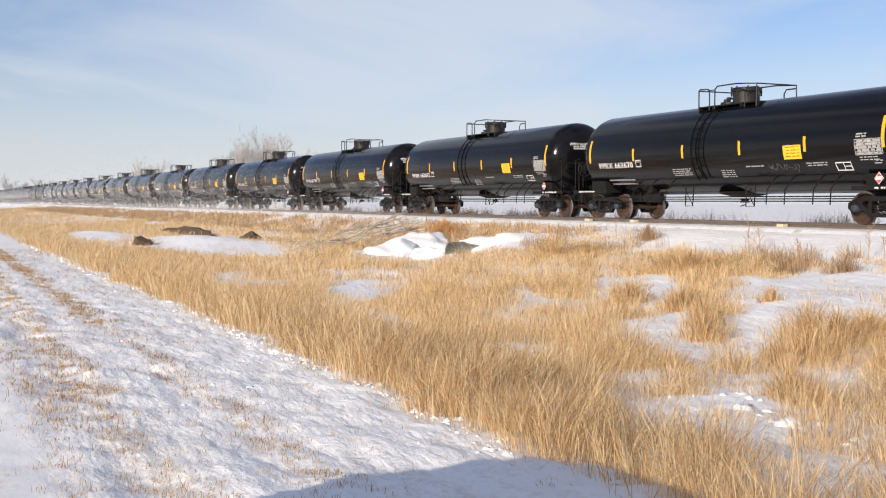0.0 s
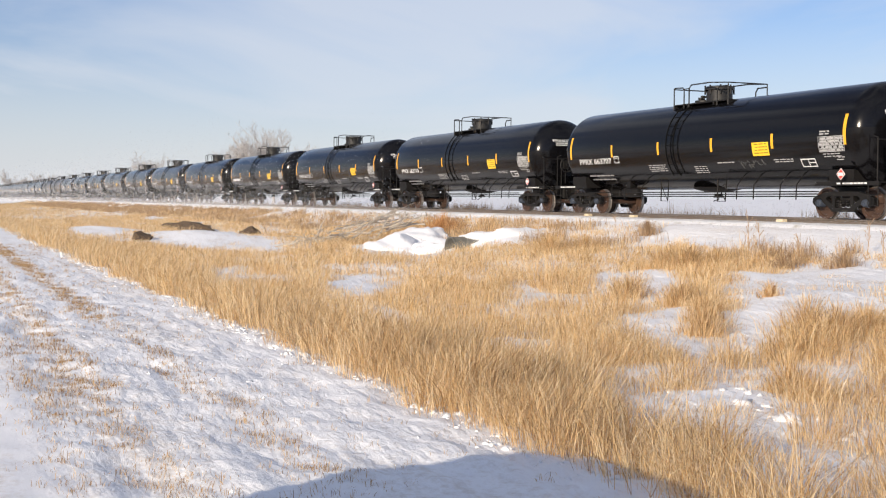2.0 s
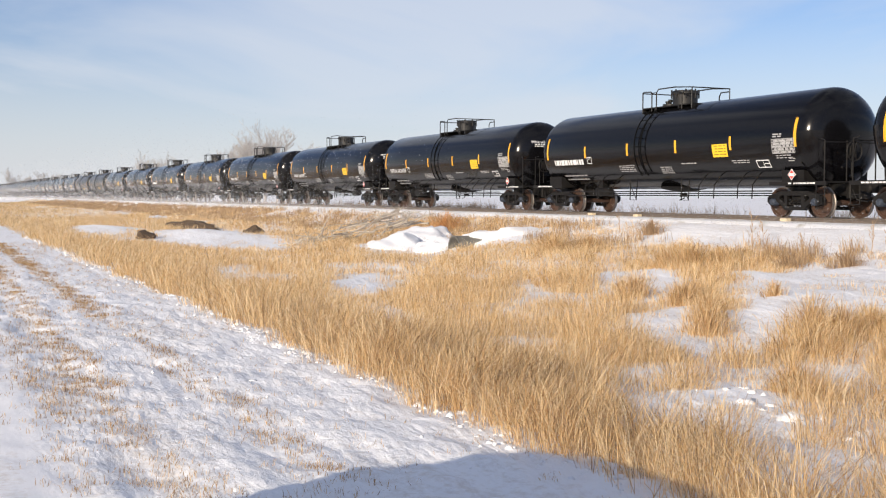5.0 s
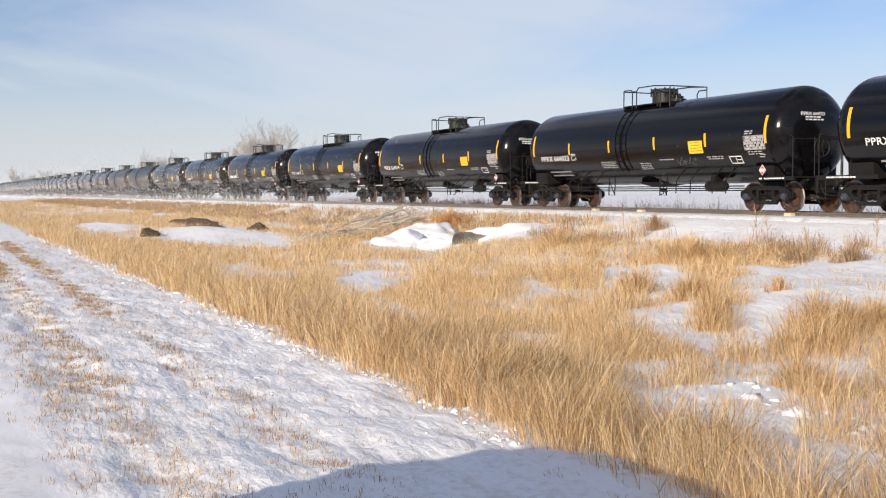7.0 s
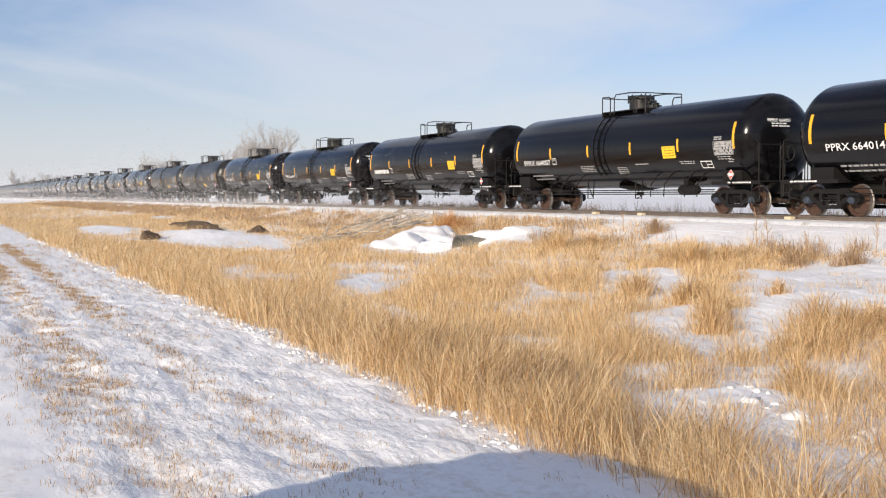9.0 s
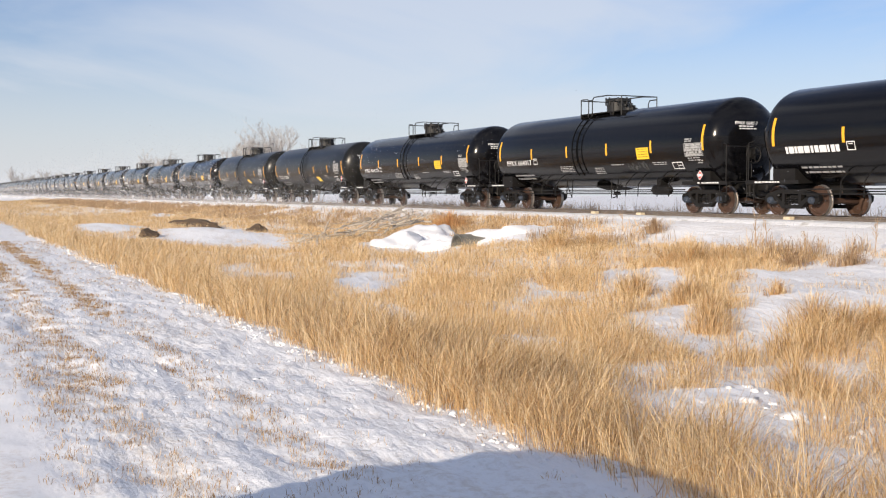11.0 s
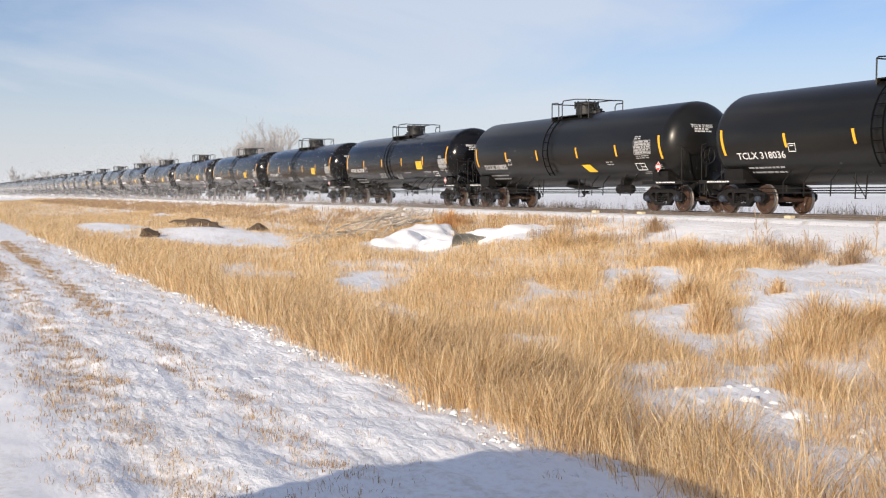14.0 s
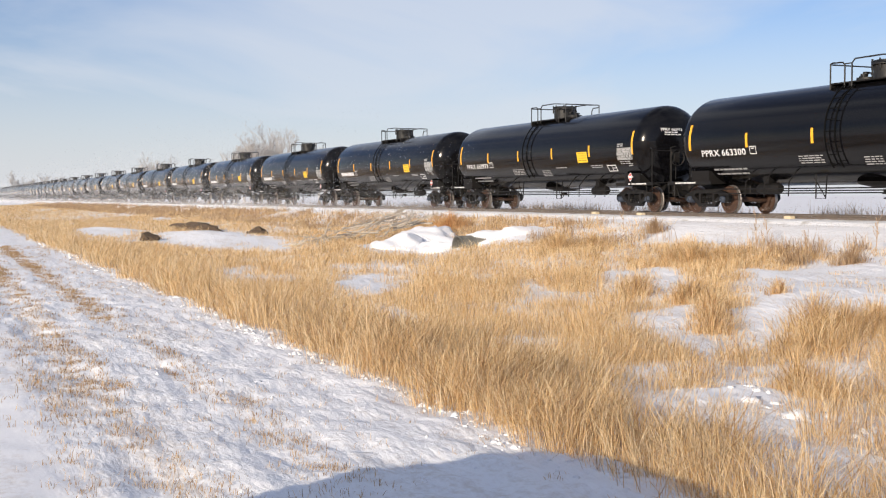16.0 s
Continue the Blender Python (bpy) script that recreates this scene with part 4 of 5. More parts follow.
def ditch_grass():
    rng = np.random.default_rng(4)
    near, far, brown = ([], [], [], [], []), ([], [], [], [], []), ([], [], [], [], [])
    # tussocks: closer together near the verge, sparser and coarser far along the ditch
    zones = [(-12, 1, 3.5, 12.5, 32, 74), (-24, -12, 3.5, 20.5, 17, 62), (-12, -4, 12.5, 20.5, 9, 44),
             (-48, -24, 3.4, 21.8, 9, 44), (-100, -48, 3.3, 21.8, 3.4, 32), (-260, -100, 3.3, 21.8, 1.4, 16)]
    for x0, x1, y0, y1, per, count in zones:
        m = int((x1 - x0) * (y1 - y0) * per)
        for x, y in zip(rng.uniform(x0, x1, m), rng.uniform(y0, y1, m)):
            if y > 1.2 - 1.2 * x and rng.random() > 0.12:        # thinner off to the east
                continue
            d = 0.70 + 0.75 * fbm(x, y, 0.5, 1.0)
            west = max(0.0, min(1.0, (-29 - x) / 7))             # there the grass climbs up to the track
            if y > 18.4:
                d = d * (1 - west) * max(0.0, 1 - (y - 18.4) / 2.2) + west * (0.75 if y < 21.2 else 0.3)
            belt = max(0.0, min(1.0, (5.9 - y) / 1.0))           # the thick belt along the verge
            d += 0.5 * belt
            if y < 3.62 + 0.14 * fbm(x, y, 1.1, 2.0) or rng.random() > d * 1.25 or (bare(x, y) and rng.random() > 0.05):
                continue
            r = math.hypot(x, y)
            rim = bare(x, y, 1.3)                               # lower and thinner round the open snow
            if rim and rng.random() < 0.3:
                continue
            h = (0.38 + 0.07 * belt) * (0.48 + 0.95 * rng.random()) * (1.0 - 0.22 * max(0.0, min(1.0, (y - 13) / 5))) * (0.62 if rim else 1.0)
            h *= 1.0 + 0.35 * fbm(x, y, 0.9, 21.0)
            a, q = rng.uniform(0, math.tau, count), 0.21 * np.sqrt(rng.random(count)) * (1 + r / 45)
            tone = belt + rng.uniform(-0.35, 0.35) > 0.62 or (r < 16 and fbm(x, y, 0.4, 14.0) > 0.0)
            rows = far if r > 15 else brown if tone else near
            rows[0].append(np.stack([x + q * np.cos(a), y + q * np.sin(a), np.full(count, height(x, y) - 0.03)], 1))
            rows[1].append(h * rng.uniform(0.35, 1.2, count))
            rows[2].append(np.full(count, 0.0018 + 0.00021 * r) * rng.uniform(0.6, 1.5, count))
            rows[3].append(np.abs(rng.normal(0.2, 0.42, count)) + 0.3 * q / 0.25)
            rows[4].append(a)
    for rows, bent, tone in ((near, True, STRAW), (far, False, STRAW), (brown, True, BROWN)):
        blades("dry_grass", tone, *(np.concatenate(q) for q in rows[:4]), "tall golden dry grass standing in the snowy ditch", "grass", rng, bent, np.concatenate(rows[4]))


ditch_grass()


def tussocks():
    """Single large clumps that stand out of the rest, with their own tone."""
    rng = np.random.default_rng(52)
    # x, y, height, spread, stems, tone
    for x, y, h, w, n, tone in ((-22.7, 16.2, 0.62, 0.45, 900, STRAW), (-22.2, 16.5, 0.66, 0.50, 1000, STRAW), (-21.7, 17.0, 0.55, 0.45, 800, STRAW), (-29.3, 16.9, 0.62, 0.6, 900, STRAW),
                                (-30.4, 17.4, 0.6, 0.6, 900, STRAW), (-28.6, 17.7, 0.5, 0.5, 700, STRAW), (-42.3, 19.3, 0.85, 0.75, 900, RUSSET), (-43.2, 19.8, 0.6, 0.6, 600, RUSSET),
                                (-18.4, 12.4, 0.52, 0.42, 800, BROWN), (-16.7, 12.3, 0.55, 0.40, 900, BROWN), (-13.7, 10.5, 0.50, 0.36, 900, BROWN), (-14.6, 11.2, 0.5, 0.32, 700, BROWN),
                                (-12.5, 11.4, 0.62, 0.42, 1000, BROWN), (-11.8, 11.3, 0.60, 0.40, 1000, BROWN), (-12.0, 12.0, 0.55, 0.4, 800, STRAW), (-20.2, 17.8, 0.5, 0.35, 500, WEED),
                                (-19.0, 18.3, 0.5, 0.4, 500, WEED), (-29.7, 20.6, 0.55, 0.35, 500, WEED), (-15.6, 13.4, 0.34, 0.2, 350, BROWN), (-8.9, 7.9, 0.52, 0.22, 700, STRAW)):
        a, q = rng.uniform(0, math.tau, n), 0.65 * w * np.abs(rng.normal(0, 1, n))
        base = np.stack([x + q * np.cos(a), y + q * np.sin(a), np.full(n, height(x, y) - 0.04)], 1)
        r = math.hypot(x, y)
        blades("grass_tussock", tone, base, h * (1.1 - 0.3 * np.clip(q / w, 0, 1.5)) * rng.uniform(0.3, 1.15, n), np.full(n, 0.0020 + 0.00024 * r) * rng.uniform(0.6, 1.5, n), np.abs(rng.normal(0.2, 0.38, n)) + 0.35 * q / w,
               "thick clump of nodding dry grass in the snow", "grass tussock", rng, True, a)


tussocks()


def weed_stalks():
    """Tall branched stalks left from summer on the embankment."""
    rnd = random.Random(63)
    for x, y, h in ((-24.2, 20.0, 0.95), (-24.0, 20.2, 0.7), (-19.9, 19.9, 0.85), (-19.6, 20.1, 0.6), (-21.6, 19.4, 0.6), (-31.5, 20.6, 0.6), (-76.0, 8.3, 0.8)):
        stalk = thing("weed_stalk", (x, y, height(x, y) - 0.03), "tall dry brown weed stalk with thin side shoots", "weed", "weed stalks")
        top = Vector((rnd.uniform(-0.08, 0.08), rnd.uniform(-0.08, 0.08), h))
        part("stem", tube(bmesh.new(), [(0, 0, 0), top * 0.5 + Vector((0.02, 0, 0)), top], [0.010, 0.008, 0.004], 5), WEED, stalk)
        for k in range(9):
            p = top * rnd.uniform(0.35, 0.95)
            d = Vector((rnd.uniform(-1, 1), rnd.uniform(-1, 1), rnd.uniform(0.7, 1.5))).normalized() * h * rnd.uniform(0.12, 0.28)
            bm = tube(bmesh.new(), [p, p + d * 0.6, p + d + Vector((0, 0, 0.03))], [0.005, 0.005, 0.009], 4)
            part("side_shoot", bm, WEED, stalk)


weed_stalks()


def verge_grass():
    rng = np.random.default_rng(8)
    base, tall, wide, lean = [], [], [], []
    for x, y in zip(rng.uniform(-40, -2.5, 30000), rng.uniform(0.4, 3.6, 30000)):
        strip = 0.85 * math.exp(-((y - 1.25) / 0.22) ** 2) + 0.6 * math.exp(-((y - 2.1) / 0.22) ** 2) + 0.4 * math.exp(-((y - 0.8) / 0.2) ** 2)
        d = strip * (0.8 + 0.6 * fbm(x * 0.3, y, 1.2, 4.0)) + 0.2 * fbm(x, y, 1.6, 6.0)
        if d < 0.14 + 0.55 * rng.random() and rng.random() > 0.04:
            continue
        k = 6
        base.append(np.stack([x + rng.normal(0, 0.035, k), y + rng.normal(0, 0.03, k), np.full(k, height(x, y) - 0.005)], 1))
        tall.append(rng.uniform(0.02, 0.075, k))
        wide.append(np.full(k, 0.0024 + 0.0002 * math.hypot(x, y)))
        lean.append(rng.uniform(0.1, 1.1, k))
    base, tall, wide, lean = (np.concatenate(q) for q in (base, tall, wide, lean))
    blades("stubble", STUBBLE, base, tall, wide, lean, "short brown stubble poking through verge snow", "grass", rng)


verge_grass()


def weeds():
    """Taller brown weeds on the embankment and beyond the track."""
    rng = np.random.default_rng(15)
    base, tall, wide, lean = [], [], [], []
    for x0, x1, y0, y1, m in ((-34, -12, 17.6, 20.2, 420), (-220, -30, 17.0, 21.6, 3000), (-90, 5, 28.3, 33, 2200), (-300, -90, 29.0, 40, 900)):
        for x, y in zip(rng.uniform(x0, x1, m), rng.uniform(y0, y1, m)):
            if fbm(x, y, 0.3, 11.0) < (0.12 if x > -34 or y > 25 else -0.3) or (y < 21 and bare(x, y)):
                continue
            k = 16
            r = math.hypot(x, y)
            base.append(np.stack([x + rng.normal(0, 0.16, k), y + rng.normal(0, 0.16, k), np.full(k, height(x, y) - 0.03)], 1))
            tall.append(rng.uniform(0.3, 0.8, k) * (0.6 if y < 25 and x < -30 else 1.55 if y > 25 else 0.85))
            wide.append(np.full(k, 0.004 + 0.00030 * r))
            lean.append(np.abs(rng.normal(0.34, 0.28, k)))
    base, tall, wide, lean = (np.concatenate(q) for q in (base, tall, wide, lean))
    blades("dry_weeds", WEED, base, tall, wide, lean, "brown dry weeds standing in the snow", "weeds", rng)


weeds()


# ---- in the ditch ----
def lump(bm, at, size, seed, sub=2, rough=0.35):
    """An uneven rounded lump."""
    r = bmesh.ops.create_icosphere(bm, subdivisions=sub, radius=1.0)
    for v in r["verts"]:
        d = v.co.normalized()
        k = 1 + rough * noise.fractal(d * 1.6 + Vector((seed * 3.1, seed, 0)), 0.8, 2.0, 4)
        v.co = Vector(at) + Vector((d.x * size[0] * k, d.y * size[1] * k, d.z * size[2] * k))
    return bm


def culvert():
    """A corrugated pipe end that juts out of the snowbank towards the road."""
    ob = thing("culvert_pipe", (-35.5, 16.5, -0.14), "short corrugated steel culvert pipe jutting from a snowbank", "culvert")
    bm = bmesh.new()
    prof = [(0.02 * k, 0.37 + 0.013 * math.cos(k * 0.02 / 0.068 * math.tau)) for k in range(0, 120)]
    lathe(bm, prof, "y", 28)
    lathe(bm, [(0.0, 0.383), (0.0, 0.358)], "y", 28)
    lathe(bm, [(a, r - 0.012) for a, r in prof], "y", 28)
    part("pipe", bm, ZINC, ob)
    bm = bmesh.new()
    lathe(bm, [(-0.012, 0.352), (-0.012, 0.394), (0.02, 0.394), (0.02, 0.352), (-0.012, 0.352)], "y", 28)
    part("rim", bm, ZINC, ob)
    ob.rotation_euler = (radians(1), 0, radians(5))


culvert()


def snow_banks():
    """Drifts over the culvert and beside it."""
    for x, y, z, s, deg, seed in ((-35.6, 19.5, 0.0, (0.66, 2.2, 0.52), 4, 2), (-38.2, 15.5, -0.62, (1.3, 1.4, 0.80), 30, 5), (-39.2, 17.0, -0.35, (1.2, 1.4, 0.80), 0, 7),
                                  (-35.25, 18.4, -0.40, (0.40, 1.0, 0.50), 8, 11), (-36.8, 16.6, -0.50, (1.1, 1.0, 0.62), 20, 13), (-35.7, 17.75, 0.10, (0.36, 0.95, 0.30), 5, 17)):
        ob = new("snow_bank", mesh_of(lump(bmesh.new(), (0, 0, 0), s, seed, 4, 0.24), CRUST, True, "snow_bank"))
        ob.location, ob.rotation_euler = (x, y, z), (0, 0, radians(deg))
        tagged(ob, "smooth white snow drift around the culvert pipe", "snow bank", "snow banks")


snow_banks()


def brush_pile():
    rnd = random.Random(5)
    a, b = Vector((-41.5, 13.0, -0.25)), Vector((-40.2, 17.0, 0.55))
    pile = thing("brush_pile", a, "pile of bare grey dead branches lying on snow", "branches")
    run = b - a
    for k in range(40):
        t = rnd.uniform(0.0, 1.0)
        at = run * t + Vector((rnd.uniform(-0.5, 0.5), rnd.uniform(-0.3, 0.3), rnd.uniform(0.0, 0.45) * (0.5 + t)))
        ln, r = rnd.uniform(0.9, 2.8), rnd.uniform(0.016, 0.05)
        d = (run.normalized() * rnd.choice((-1, 1, 1)) + Vector((rnd.uniform(-0.8, 0.8), rnd.uniform(-0.6, 0.6), rnd.uniform(-0.2, 0.4)))).normalized()
        bm, pts, p = bmesh.new(), [], at - d * ln / 2
        for i in range(6):
            pts.append(p.copy())
            p += d * ln / 5
            d = (d + Vector((rnd.uniform(-0.35, 0.35), rnd.uniform(-0.35, 0.35), rnd.uniform(-0.2, 0.2)))).normalized()
        for q in pts:
            q.z = max(q.z, height(a.x + q.x, a.y + q.y) - a.z)
        tube(bm, pts, [r * (1 - i * 0.16) for i in range(6)], 5)
        for j in range(3):
            i = rnd.randint(2, 4)
            e = pts[i] + Vector((rnd.uniform(-0.4, 0.4), rnd.uniform(-0.4, 0.4), rnd.uniform(0.0, 0.35)))
            tube(bm, [pts[i], (pts[i] + e) / 2 + Vector((0, 0, 0.04)), e], [r * 0.5, r * 0.35, r * 0.15], 4)
        part("branch", bm, DEADWOOD, pile)


brush_pile()


def earth_lumps():
    for x, y, s, deg, label in ((-61.5, 13.2, (5.0, 0.5, 0.36), 3, "bare brown earth bank undercut below a snow drift"),
                                (-52.6, 9.0, (0.50, 0.4, 0.26), 0, "brown lump of earth in the ditch snow"),
                                (-51.8, 13.8, (0.6, 0.4, 0.30), 20, "dark brown lump of earth beside branches")):
        bm = lump(bmesh.new(), (0, 0, 0), s, x, 3, 0.5)
        ob = new("earth_lump", mesh_of(bm, EARTH, True, "earth_lump"))
        ob.location, ob.rotation_euler = (x, y, height(x, y) + s[2] * 0.08), (0, 0, radians(deg))
        tagged(ob, label, "earth", "lumps of earth")


earth_lumps()


def snow_clods():
    """Crumbs of ploughed snow along the foot of the grass and on the drifts."""
    rng = np.random.default_rng(21)
    ico = bmesh.new()
    bmesh.ops.create_icosphere(ico, subdivisions=1, radius=1.0)
    ico.verts.ensure_lookup_table()
    co = np.array([v.co[:] for v in ico.verts]); tri = np.array([[v.index for v in f.verts] for f in ico.faces]); ico.free()
    vs, fs, n = [], [], 0
    spots = [(x, 3.52 + 0.10 * rng.normal() + 0.12 * fbm(x, 0, 0.9, 2.0), 0.005 + 0.022 * rng.random() ** 3 * (1 - x / 25)) for x in -3.5 - 42 * rng.random(2400) ** 1.2]
    spots += [(x, rng.uniform(1.5, 3.5), 0.006 + 0.02 * rng.random() ** 3) for x in -4 - 20 * rng.random(160)]
    for cx, cy in ((-9.3, 6.9), (-8.5, 7.2), (-8.1, 7.0), (-7.4, 6.9), (-10.2, 7.2)):
        spots += [(cx + rng.normal(0, 0.22), cy + rng.normal(0, 0.22), 0.02 + 0.085 * rng.random() ** 2) for _ in range(7)]
    for k, (x, y, s) in enumerate(spots):
        shape = np.array([1 + 0.6 * noise.fractal(Vector(c) * 2.2 + Vector((k * 1.3, 0, 0)), 0.7, 2.0, 4) for c in co])[:, None]
        q = co * shape ** 1.6 * s * np.array([rng.uniform(0.8, 1.4), rng.uniform(0.8, 1.4), rng.uniform(0.6, 1.0)])
        vs.append(q + np.array([x, y, height(x, y) - s * 0.25]))
        fs.append(tri + n); n += len(co)
    me = bpy.data.meshes.new("snow_clods")
    me.from_pydata(np.concatenate(vs).tolist(), [], np.concatenate(fs).tolist())
    me.materials.append(CRUST)
    me.polygons.foreach_set("use_smooth", [True] * len(me.polygons))
    tagged(new("snow_clods", me), "crumbled white snow clods along the grass edge", "snow", kind="stuff")


snow_clods()


# ---- distance ----
def bare_tree(x, y, tall, seed, label):
    rnd = random.Random(seed)
    tree = thing("bare_tree", (x, y, height(x, y) - 0.1), label, "tree", "bare trees beyond the track")
    trunk, crown = bmesh.new(), bmesh.new()
    th = tall * 0.22
    tube(trunk, [(0, 0, 0), (0.05, 0.03, th * 0.5), (0, 0.08, th)], [tall * 0.020, tall * 0.016, tall * 0.014], 7)

    def grow(p, d, ln, r, depth):
        q, pts = p.copy(), [p.copy()]
        for _ in range(3 if depth < 3 else 2):
            d = (d + Vector((rnd.uniform(-0.22, 0.22), rnd.uniform(-0.22, 0.22), rnd.uniform(-0.05, 0.18)))).normalized()
            q = q + d * ln / (3 if depth < 3 else 2)
            pts.append(q.copy())
        tube(trunk if depth < 1 else crown, pts, [r, r * 0.85, r * 0.7, r * 0.5][:len(pts)], 5 if depth < 2 else 3, False)
        if depth < 4:
            for _ in range(4 if depth < 3 else 3):
                at = pts[rnd.randint(1, len(pts) - 1)]
                out = Vector((rnd.gauss(0, 1), rnd.gauss(0, 1), rnd.uniform(0.1, 1.0))).normalized()
                grow(at, (d * 0.75 + out * 0.75).normalized(), ln * rnd.uniform(0.5, 0.72), max(r * 0.55, 0.026), depth + 1)
    for _ in range(5):
        out = Vector((rnd.gauss(0, 0.45), rnd.gauss(0, 0.45), 1)).normalized()
        grow(Vector((0, 0.08, th * rnd.uniform(0.7, 1))), out, tall * rnd.uniform(0.26, 0.36), tall * 0.009, 0)
    part("trunk", trunk, BARK, tree)
    part("crown", crown, BARK, tree, "bare winter twigs coloured pale for distance haze")


def trees():
    pale = "tall bare deciduous tree, twigs coloured pale for distance haze"
    # bearing from the track's direction in degrees, distance, height
    for k, (deg, far, tall) in enumerate(((13.7, 262, 15.5), (14.3, 270, 18.0), (14.9, 258, 19.0), (15.5, 266, 19.5), (16.1, 262, 18.5), (16.6, 275, 16.5), (18.0, 300, 17.0), (17.2, 285, 14.0),
                                          (9.9, 330, 15.0), (10.4, 338, 16.0), (9.3, 345, 13.0), (5.0, 420, 11.0), (5.6, 430, 10.5), (3.7, 460, 12.0), (4.3, 470, 10.0))):
        a = radians(deg)
        bare_tree(-far * math.cos(a), far * math.sin(a), tall, 40 + k, pale)


trees()


# ---- the road side ----
def parked_car():
    """An unseen car beside the camera, shaped so that its shadow falls on the verge."""
    car = thing("parked_car", (-1.55, -1.36, 0.0), "dark blue parked car on the snowy road beside the verge", "car")
    bm = bmesh.new()
    side = [(-2.15, 0.35), (-2.2, 0.75), (-2.17, 1.05), (-2.13, 1.40), (-2.0, 1.66), (-1.45, 1.78), (-0.4, 1.80), (0.3, 1.70), (0.75, 1.08), (1.35, 0.95), (1.45, 0.7), (1.42, 0.35)]
    rows = []
    for y, k in ((-0.70, 0.94), (-0.67, 1.0), (0.67, 1.0), (0.70, 0.94)):
        rows.append([bm.verts.new((x, y * (1 if z < 1.1 else 0.84), 0.35 + (z - 0.35) * k)) for x, z in side])
    for a, b in zip(rows, rows[1:]):
        for i in range(len(side)):
            j = (i + 1) % len(side)
            bm.faces.new((a[i], a[j], b[j], b[i]))
    bm.faces.new(rows[0]); bm.faces.new(rows[-1])
    part("body", bm, CARPAINT, car, smooth=True)
    for y in (-0.60, 0.60):
        for xa, xb in ((-1.7, -0.85), (-0.75, 0.1)):
            bm = box(bmesh.new(), xa, xb, y - 0.01, y + 0.01, 1.08, 1.42, 0.005)
            part("window", bm, GLASS, car, "dark tinted side window", smooth=False)
    wheel = bmesh.new()
    lathe(wheel, [(-0.1, 0.18), (-0.11, 0.28), (-0.08, 0.34), (0.08, 0.34), (0.11, 0.28), (0.1, 0.18), (0.06, 0.16), (0.06, 0)], "y", 24)
    me = mesh_of(wheel, RUBBER, True, "wheel")
    for x in (-1.45, 0.85):
        for y in (-0.62, 0.62):
            put("wheel", me, car, "black tyre on a dark rim", (x, y, 0.34))
    car.rotation_euler = (0, 0, radians(3))


parked_car()


# ---- blown snow ----
SWIRLS, HAZE = [], []


def flakes(name, x, y, z, size, rng):
    n = len(x)
    tri = np.stack([x, y, z], 1)[:, None, :] + rng.normal(size=(n, 3, 3)) * size
    me = bpy.data.meshes.new(name)
    me.from_pydata(tri.reshape(-1, 3).tolist(), [], np.arange(n * 3).reshape(-1, 3).tolist())
    me.materials.append(DRIFT)
    me.materials.append(AIRY)
    return me


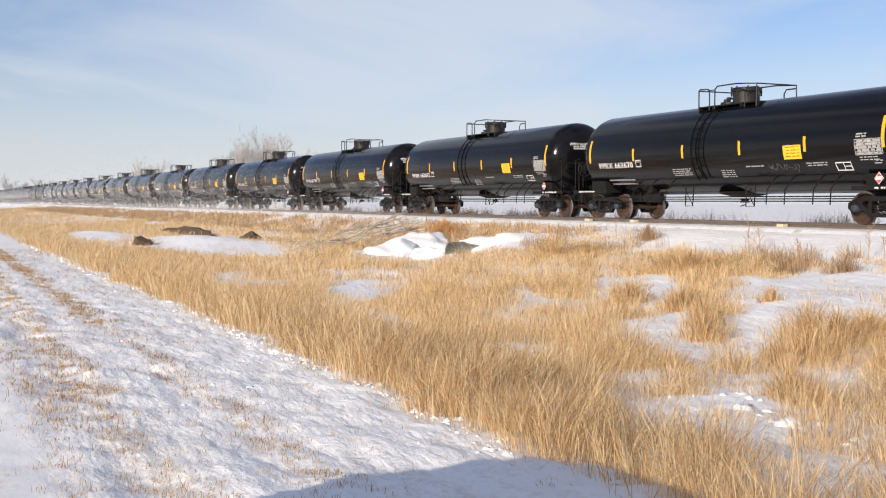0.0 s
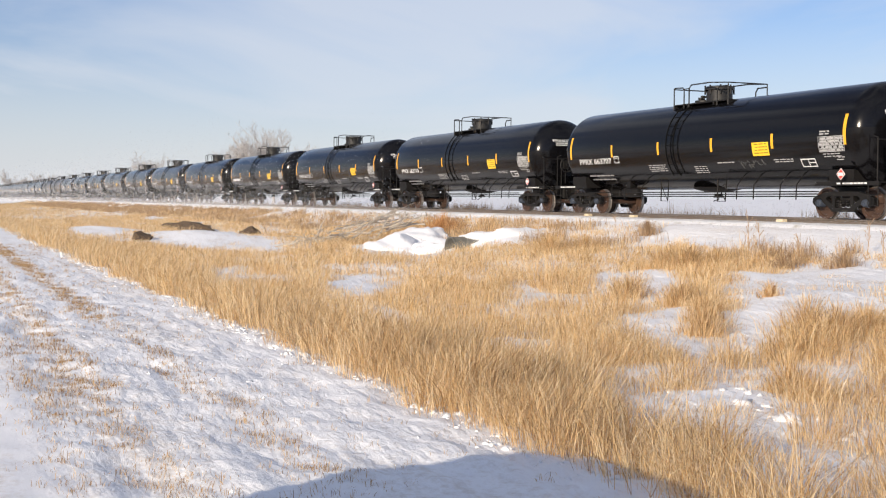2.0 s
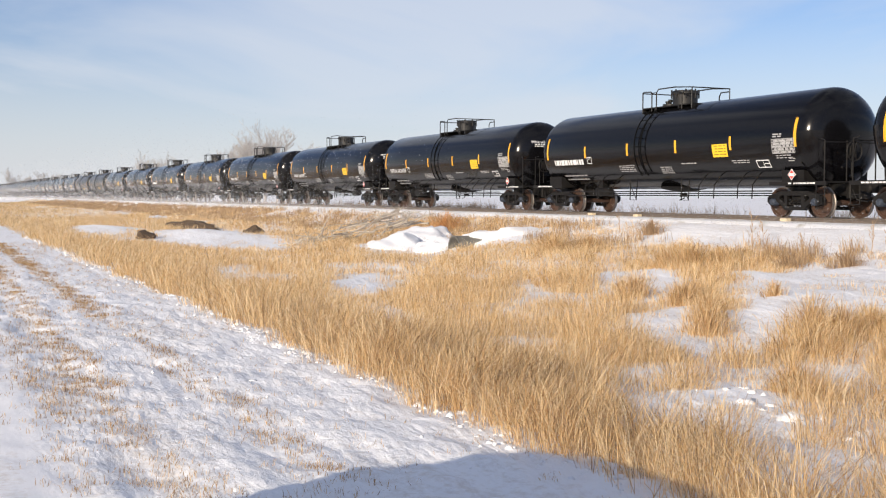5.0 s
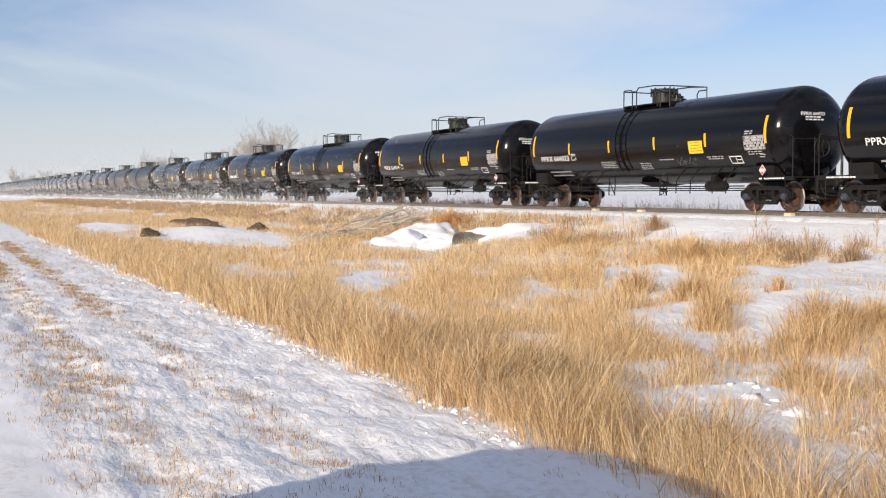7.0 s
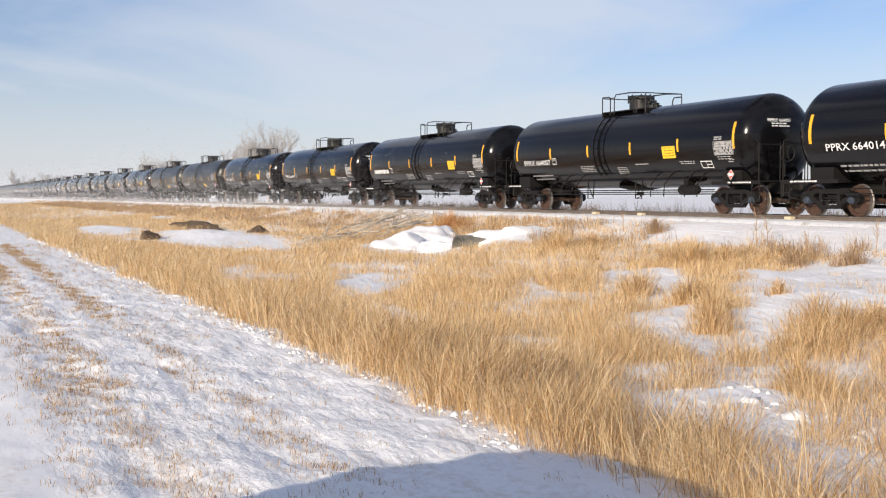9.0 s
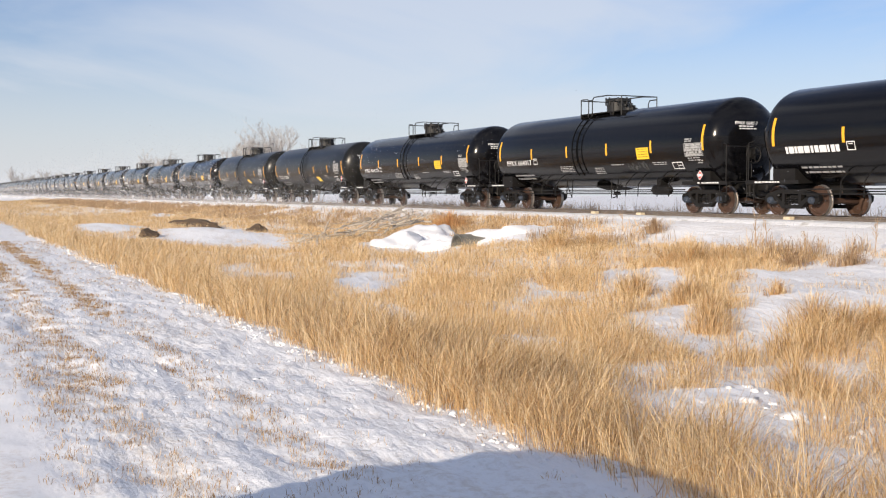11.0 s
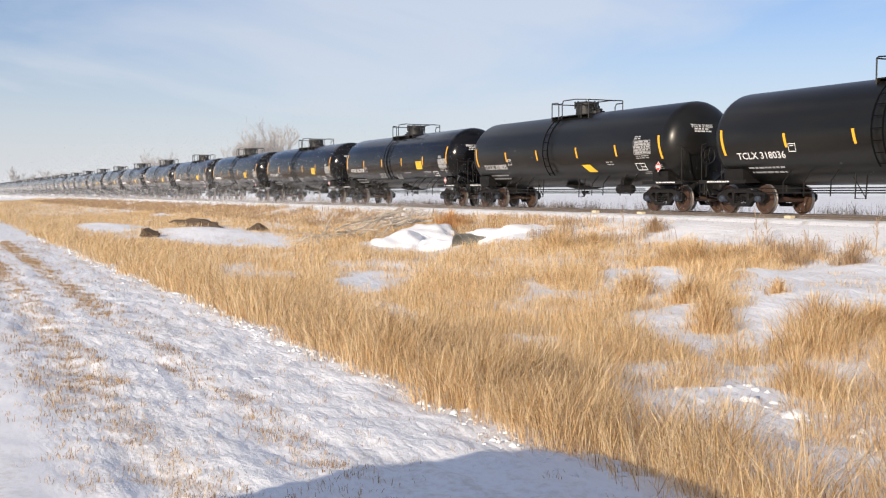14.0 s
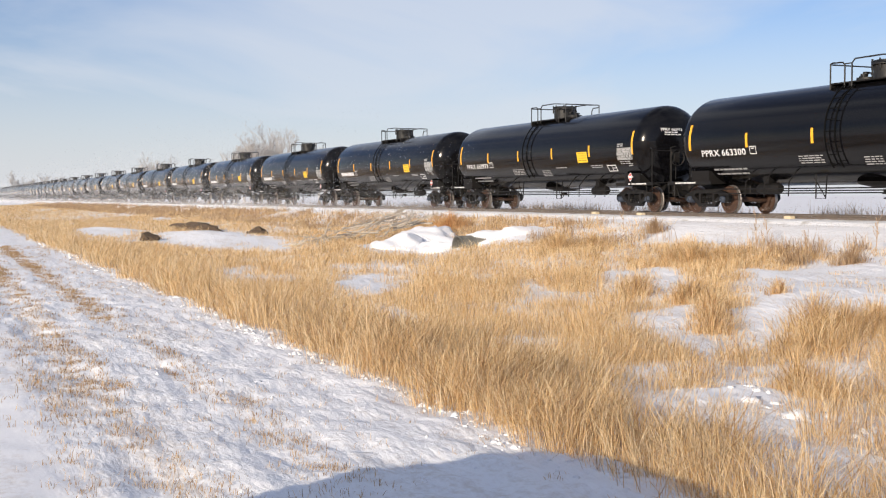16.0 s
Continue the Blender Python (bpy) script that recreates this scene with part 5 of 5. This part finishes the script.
def blown_snow():
    """Fine flakes whirled up round the running gear, one drift for each car, and the haze that hangs far along the track."""
    rng = np.random.default_rng(33)
    meshes = []
    for variant in range(3):
        n = 9000
        x = rng.uniform(-9.5, 9.5, n)
        gust = np.array([0.5 + 0.9 * fbm(q, variant * 9.0, 0.35, 2.0) for q in x]).clip(0.2, 1.4)
        z = np.minimum(rng.exponential(0.40, n) * gust, 3.0) - 0.15
        meshes.append(flakes("blown_snow", x, rng.normal(-0.4, 1.5 + 0.3 * z, n), z, 0.019, rng))
        meshes[-1].polygons.foreach_set("material_index", [1] * n)
    for k in range(40):
        ob = new("blown_snow", meshes[k % 3])
        ob.location = (FIRST_X - CAR_PITCH * k - 4, TRACK_Y, RAIL_Z - 0.1)
        SWIRLS.append(tagged(ob, "thin cloud of white snow whirled up by the train", "blown snow", "clouds of blown snow", "stuff"))
    # the high puffs also stand in for the general haze of the distant air
    # low near by, higher far off: puffs that hang high, puffs that drift low, their size, half width of the bank
    banks = [(36000, 38000, 0.021, 2.6), (30000, 9000, 0.045, 3.5), (14000, 3600, 0.070, 4.5), (7500, 1200, 0.10, 5.0)] + [(2700, 300, 0.15, 6.0)] * 6
    for k, (high, low, size, wide) in enumerate(banks):
        z = np.concatenate([np.abs(rng.normal(0, 2.5, high)), np.minimum(rng.exponential(0.45, low), 2.2)])
        m = high + low
        x = 28 - 56 * (np.sqrt(rng.random(m)) if k == 0 else rng.random(m))
        me = flakes("snow_haze", x, rng.normal(-2.0, wide, m), z, size, rng)
        me.polygons.foreach_set("material_index", [1] * high + [0] * low)
        ob = new("snow_haze", me)
        ob.location = (-78 - 48 * k, TRACK_Y, RAIL_Z - 0.2)
        HAZE.append(tagged(ob, "white haze of fine snow hanging over the track", "blown snow", "banks of snow haze", "stuff"))


blown_snow()


# ---- motion ----
LONGER = 0.07                                       # the two satin cars are a little longer


def travelled(t):
    """How far the train has rolled since the start; it slows by a hair."""
    return SPEED * t + SLOWING * (t - 8) ** 2


def motions():
    """The train rolls by at one speed; the wheels of the cars that pass near turn with it."""
    for k, car in enumerate(CARS):
        x = FIRST_X - CAR_PITCH * k
        walk(car, [(t, pose(x - (LONGER if k > 14 else 0) + travelled(t), TRACK_Y, RAIL_Z)) for t in range(17)])
    for k, ob in enumerate(SWIRLS):
        x = FIRST_X - CAR_PITCH * k - 4
        walk(ob, [(t, pose(x + travelled(t) - 0.25 * t, TRACK_Y, RAIL_Z - 0.1)) for t in range(17)])
    for ob in HAZE:
        x = ob.location.x
        walk(ob, [(t, pose(x + 0.7 * t, TRACK_Y, RAIL_Z - 0.2)) for t in (0, 8, 16)])
    turn = math.degrees(SPEED / 0.457)
    for car in CARS[:17]:
        for truck in car.children:
            for w in truck.children:
                if w.name.startswith("wheelset"):
                    place = w.location.copy()
                    walk(w, [(i / FPS, pose(*place, 0, (turn * i / FPS) % 360, 0)) for i in range(0, 16 * FPS + 1)])


motions()
